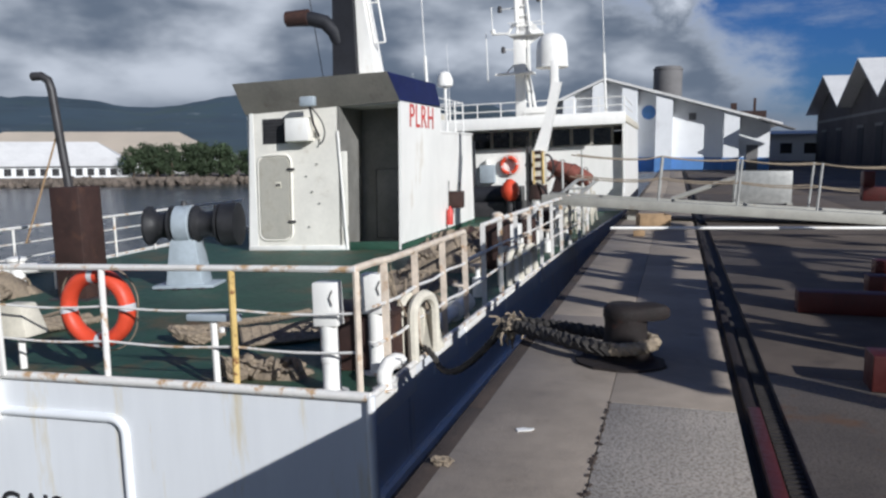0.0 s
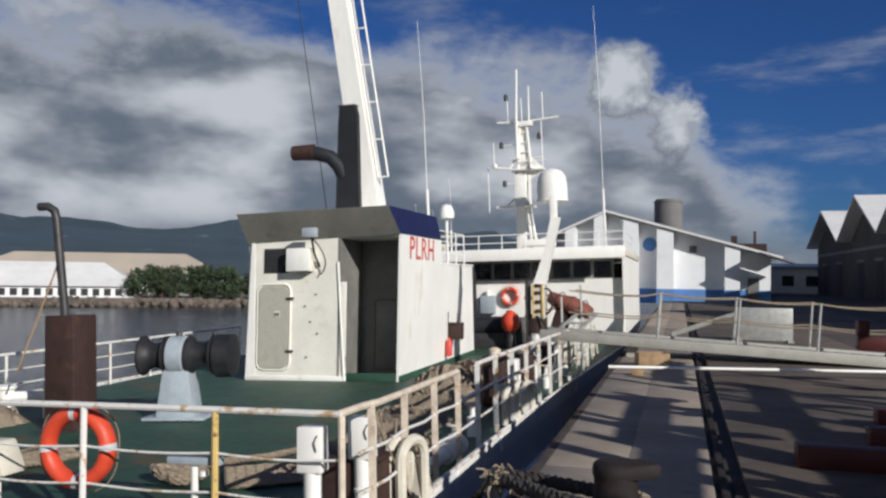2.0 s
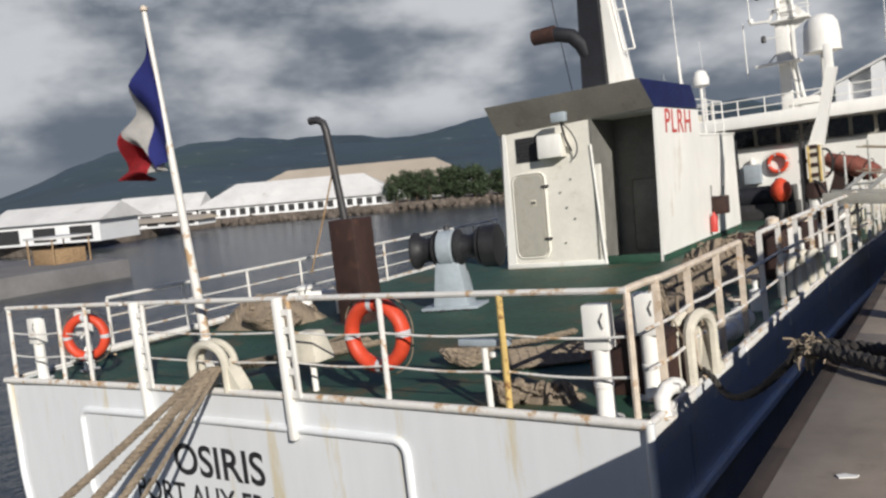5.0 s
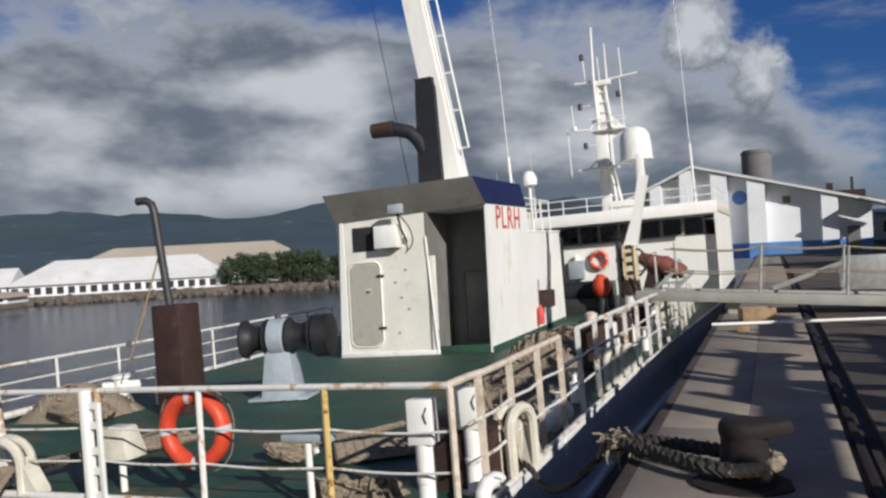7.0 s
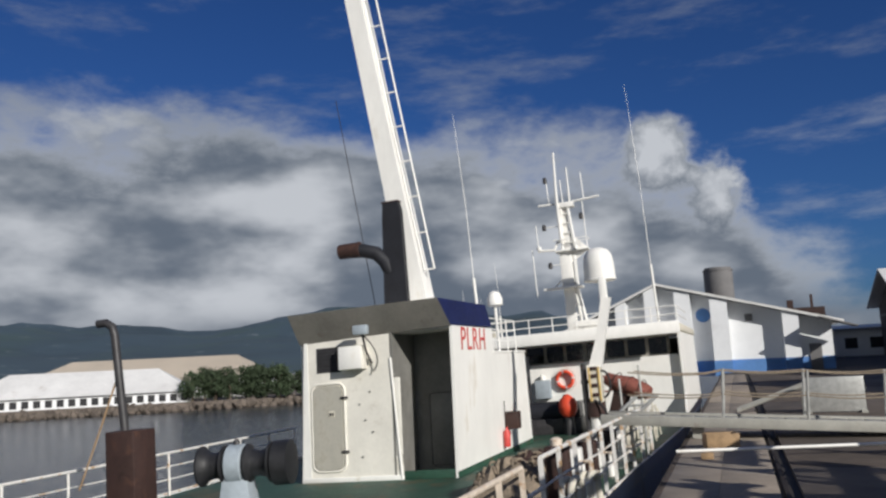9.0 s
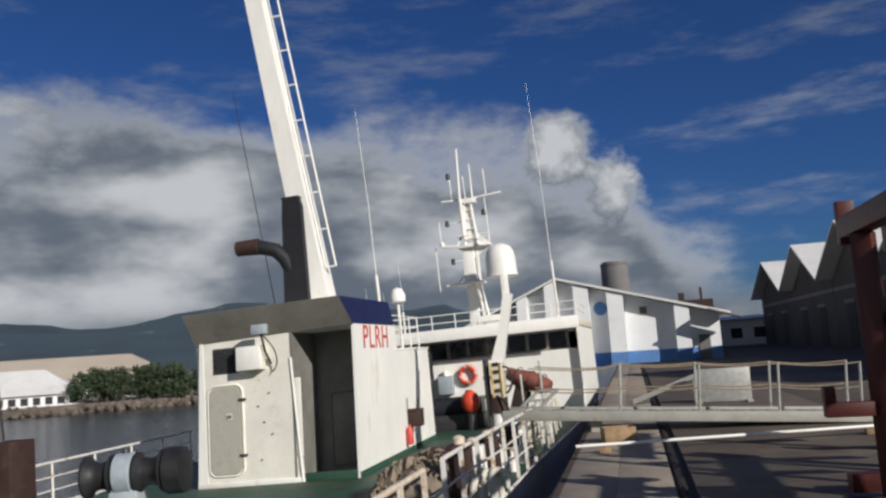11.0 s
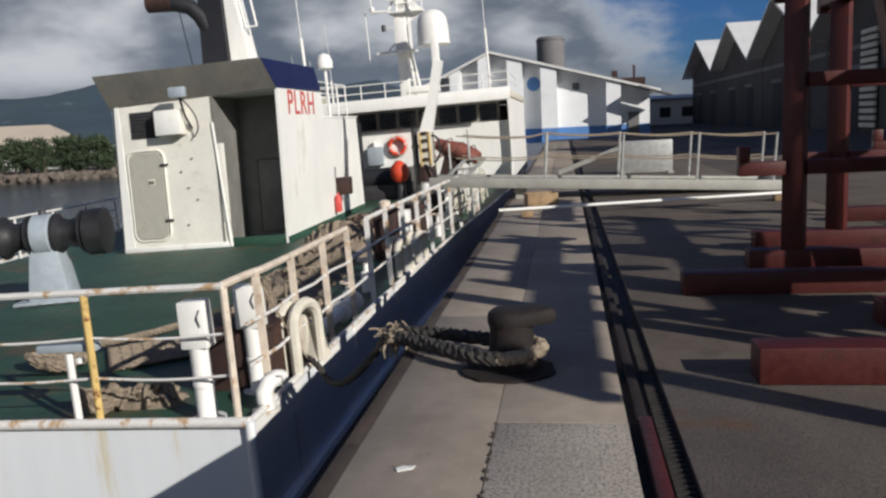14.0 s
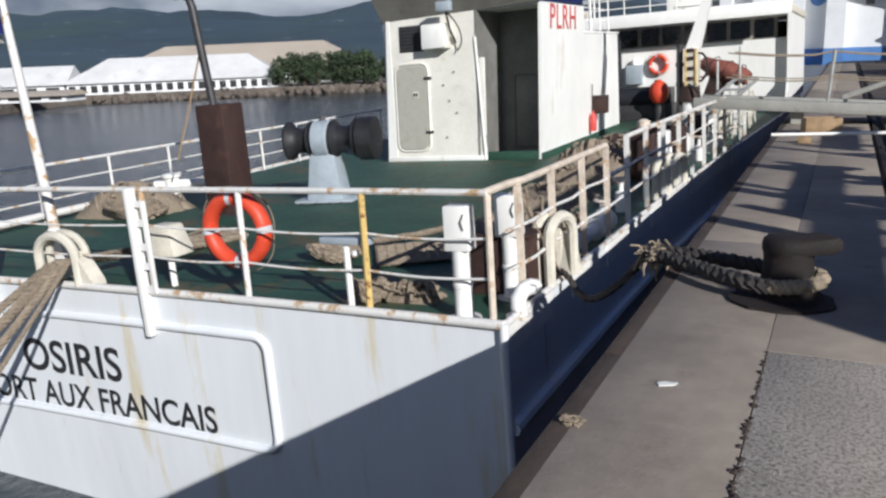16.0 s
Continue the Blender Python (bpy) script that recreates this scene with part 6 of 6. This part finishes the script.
part("canopy", prism([(6.3, roof_z(6.3) - 0.1), (8.9, 3.05), (8.9, 3.15), (6.3, roof_z(6.3) + 0.02)], 68.5, 70.55, "y"), M["wall_grey"], wh)
for x0, x1 in ((-9.6, -8.7), (-7.1, -6.1), (-4.6, -3.32), (-1.77, -0.4), (3.72, 4.93)):
    part("bay", prism([(x0, 0.86), (x1, 0.86), (x1, roof_z(x1)), (x0, roof_z(x0))], 70.83, 71.95, "y"), M["wall_white"], wh)
    part("blue_base", box(x0 - 0.02, x1 + 0.02, 70.81, 71.95, -0.4, 0.857), M["wall_blue"], wh)
part("round_badge", lathe([(0.6, 0), (0.6, 0.05)], 24, "y"), M["wall_blue"], wh, m=pose(-2.4, 71.92, 4.7))
part("door", box(5.6, 6.5, 71.85, 71.95, -0.2, 1.9), M["wall_grey"], wh)
part("window", box(0.9, 1.5, 71.86, 71.99, 4.0, 4.6), M["wall_grey"], wh)
silo = thing("concrete_silo", pose(-1.4, 112, 0), "grey concrete silo tower behind the warehouse", "silo")
part("drum", lathe([(1.85, 0), (1.85, 11.9), (1.92, 11.95), (1.92, 12.15), (1.7, 12.2), (1.7, 12.4)], 28), M["wall_grey"], silo)
pl = thing("plant_house", pose(7, 110, 0), "rusty rooftop plant behind the warehouse", "building")
part("body", box(-2.5, 3.5, -3, 3, 0, 6.3), M["brown"], pl)
part("stack", box(-0.5, 0.2, -0.5, 0.5, 6.303, 7.4), M["brown"], pl)
part("stack", box(2.2, 2.5, -0.2, 0.2, 6.303, 8.0), M["brown"], pl)


def hall(y0, y1, ym, peak, eave, x0, label):
    """One bay of the saw-roofed old halls: its gable faces the quay."""
    t = thing("gabled_hall", pose(0, 0, 0), label, "warehouse", "gabled halls")
    # wall colour includes the shade of the side turned from the sun
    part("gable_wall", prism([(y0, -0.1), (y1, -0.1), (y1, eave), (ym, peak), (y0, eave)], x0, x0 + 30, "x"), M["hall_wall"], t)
    for a, b in ((y0, ym), (ym, y1)):
        ha, hb = (eave, peak) if a == y0 else (peak, eave)
        part("roof_slope", prism([(a, ha + 0.02), (b, hb + 0.02), (b, hb + 0.2), (a, ha + 0.2)], x0 - 1.45, x0 + 30.4, "x"), M["roof_light"], t)
    for k in range(2):
        yy = y0 + (y1 - y0) * (0.28 + 0.44 * k)
        # flat dark sheet on the solid wall, painted as a shaded doorway
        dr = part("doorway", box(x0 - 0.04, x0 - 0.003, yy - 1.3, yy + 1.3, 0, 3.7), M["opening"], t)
        part("lintel", box(x0 - 0.10, x0 - 0.003, yy - 1.6, yy + 1.6, 3.71, 4.0), M["wall_grey"], dr)
    part("string_course", box(x0 - 0.08, x0 - 0.003, y0 + 0.1, y1 - 0.1, eave - 1.1, eave - 0.8), M["wall_grey"], t)
    return t


# the nearest bay is out of view, added to throw shade on the yard
for a, b, mid in ((95.9, 117.5, 105.9), (77.7, 95.8, 86.7), (59.5, 77.6, 69.1), (41.3, 59.4, 50.9), (23.0, 41.2, 32.2)):
    hall(a, b, mid, 10.05, 6.0, 17.9, "old grey gabled quayside hall with pale sheet roof")
sh = thing("slatted_shutter", pose(17.72, 51.4, -0.3) @ Matrix.Scale(1.6, 4), "pale horizontal slats of a roller shutter on the hall wall", "shutter")
part("backing", box(0.04, 0.09, -0.75, 0.75, 0.3, 4.0), M["opening"], sh)
for k in range(14):
    part("slat", box(-0.05, 0.035, -0.75, 0.75, 0.35 + k * 0.26, 0.51 + k * 0.26, 0.01), M["cover"], sh)
fb = thing("far_building", pose(12, 118, 0), "long pale building at the end of the quay", "building")
part("body", box(-9, 14, 0, 12, 0, 3.6), M["wall_white"], fb)
part("roof", box(-9.4, 14.4, -0.8, 12.4, 3.603, 4.1, 0.05, (0.98, 0.6)), M["roof_light"], fb)
for k in range(7):
    part("window", box(-7.5 + k * 3, -6.0 + k * 3, -0.03, -0.003, 1.0, 2.4), M["opening"], fb)

# ---- far shore buildings and trees ----
def shed(m, length, width, eave, peak, roof, label, bays=0, hip=0.25):
    t = thing("harbour_shed", m, label, "shed", "harbour sheds")
    part("wall", box(0, length, 0, width, 0, eave), M["wall_white"], t)
    bm = bmesh.new()
    e = 0.6
    h = length * hip if hip else -e
    vs = [bm.verts.new(p) for p in ((-e, -e, eave - 0.1), (length + e, -e, eave - 0.1), (length + e, width + e, eave - 0.1), (-e, width + e, eave - 0.1), (h, width / 2, peak), (length - h, width / 2, peak))]
    for q in ((0, 1, 5, 4), (1, 2, 5), (2, 3, 4, 5), (3, 0, 4), (3, 2, 1, 0)):
        bm.faces.new([vs[i] for i in q])
    part("roof", bm, roof, t)
    for i in range(bays):
        x = length * (i + 0.5) / bays
        # dark sheet gives the bay its shaded depth, no hole behind
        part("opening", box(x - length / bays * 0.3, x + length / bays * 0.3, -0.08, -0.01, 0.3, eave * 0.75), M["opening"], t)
    return t


shed(pose(-130, 117, LAND_Z, 0, 0, 20), 45, 26, 3.4, 8.0, M["roof_tan"], "large tan-roofed harbour shed across the water", 0, 0.12)
shed(pose(-113, 92, LAND_Z, 0, 0, 34), 34, 13, 1.9, 5.7, M["roof_light"], "white-roofed open-sided shed on the far quay", 20, 0.16)
shed(pose(-125, 84, LAND_Z, 0, 0, 34), 14, 10, 1.9, 4.8, M["roof_light"], "small white-roofed shed on the far quay", 4, 0.0)
shed(pose(-100, 50, LAND_Z, 0, 0, 22), 15, 8, 2.6, 4.5, M["roof_light"], "white boathouse on the inner quay", 3, 0.0)
shed(pose(-112, 71, LAND_Z, 0, 0, 20), 18, 5, 0.9, 1.5, M["roof_tan"], "low tan-roofed canopy with stored drums", 6, 0.0)


def tree(m, h, seed, label):
    rt = random.Random(seed)
    t = thing("tree", m, label, "tree", "shore trees")
    part("trunk", tube([(0, 0, 0), (0.1, 0, h * 0.35), (0.0, 0.1, h * 0.75)], 0.22, 7, r1=0.06), M["bark"], t)
    bm = bmesh.new()
    for k in range(6):
        a = rt.uniform(0, 6.28)
        tb(bm, [(0, 0, h * (0.25 + 0.08 * k)), (math.cos(a) * h * 0.2, math.sin(a) * h * 0.2, h * (0.42 + 0.08 * k))], 0.05, 4)
    part("limbs", bm, M["bark"], t)
    verts, faces = [], []
    for c in range(60):
        a, rr_ = rt.uniform(0, 6.28), rt.random() ** 0.5
        zc = h * rt.uniform(0.14, 0.95)
        wd = h * 0.5 * (1 - abs(zc / h - 0.4))
        cx, cy = rr_ * wd * math.cos(a), rr_ * wd * math.sin(a)
        for q in range(30):
            d = Vector((rt.gauss(0, 1), rt.gauss(0, 1), rt.gauss(0, 0.8))) * h * 0.065
            p = Vector((cx, cy, zc)) + d
            s = h * rt.uniform(0.025, 0.055)
            u = Vector((rt.uniform(-1, 1), rt.uniform(-1, 1), rt.uniform(-1, 1))).normalized()
            w_ = u.cross(Vector((rt.uniform(-1, 1), rt.uniform(-1, 1), rt.uniform(-1, 1)))).normalized()
            i0 = len(verts)
            verts += [p - u * s, p + w_ * s * 0.5, p + u * s, p - w_ * s * 0.5]
            faces.append((i0, i0 + 1, i0 + 2, i0 + 3))
    me = bpy.data.meshes.new("crown")
    me.from_pydata([tuple(v) for v in verts], [], faces)
    me.materials.append(M["foliage"])
    cr_ = new("crown", me)
    cr_.parent = t
    return t


rt = random.Random(21)
for i in range(22):
    f = i / 21
    x, yy = -84 + 21 * f, 111 + 12 * f + rt.uniform(-1, 3)
    tree(pose(x, yy, LAND_Z, 0, 0, rt.uniform(0, 360)) @ Matrix.Scale(1, 4), rt.uniform(4.0, 5.6) * (1 if f < 0.6 else 0.8), 40 + i, "dark green casuarina tree on the shore")
# rock armour
bm = bmesh.new()
for i in range(420):
    f = rt.random() * 3
    a, b = [((-40, 160), (-67, 122)), ((-67, 122), (-87, 105)), ((-87, 105), (-109, 92))][int(f)]
    g = f - int(f)
    cx, cy = a[0] + (b[0] - a[0]) * g, a[1] + (b[1] - a[1]) * g
    s = rt.uniform(0.3, 0.9)
    q = bmesh.ops.create_icosphere(bm, subdivisions=1, radius=s, matrix=pose(cx + rt.uniform(-1, 1.5), cy - rt.uniform(-0.5, 1.2), WATER_Z + rt.uniform(0.0, 0.9), rt.uniform(0, 90), rt.uniform(0, 90), 0))
    for v_ in q["verts"]:
        v_.co += Vector((rt.uniform(-1, 1), rt.uniform(-1, 1), rt.uniform(-1, 1))) * s * 0.18
tagged(obj("rock_armour", bm, M["stone"], smooth=False), "brown rock armour along the far shore", "rocks", kind="stuff")
# moored work barge at the inner quay
pier = thing("concrete_pier", pose(-53, 34, 0), "pale concrete pier head with a dark sheet for a fender opening", "pier")
part("block", box(-46, 0, -9, 2.5, WATER_Z - 1, -2.6, 0.2), M["wall_grey"], pier)
# dark sheet on the block for the shade in a fender opening
part("fender_opening", box(-7, -4, -9.06, -9.003, -3.4, -2.9), M["opening"], pier)
kiosk = thing("pier_kiosk", pose(-57, 34, -2.6), "small wooden kiosk on the pier", "kiosk")
part("body", box(-3, 0, -1, 1.5, 0, 1.1, 0.03), M["wood"], kiosk)
part("roof", box(-3.4, 0.4, -1.4, 1.9, 1.9, 2.05, 0.02), M["roof_light"], kiosk)
for xx in (-3.2, 0.2):
    for yy in (-1.2, 1.7):
        part("post", tube([(xx, yy, 0), (xx, yy, 1.9)], 0.06, 6), M["wood"], kiosk)

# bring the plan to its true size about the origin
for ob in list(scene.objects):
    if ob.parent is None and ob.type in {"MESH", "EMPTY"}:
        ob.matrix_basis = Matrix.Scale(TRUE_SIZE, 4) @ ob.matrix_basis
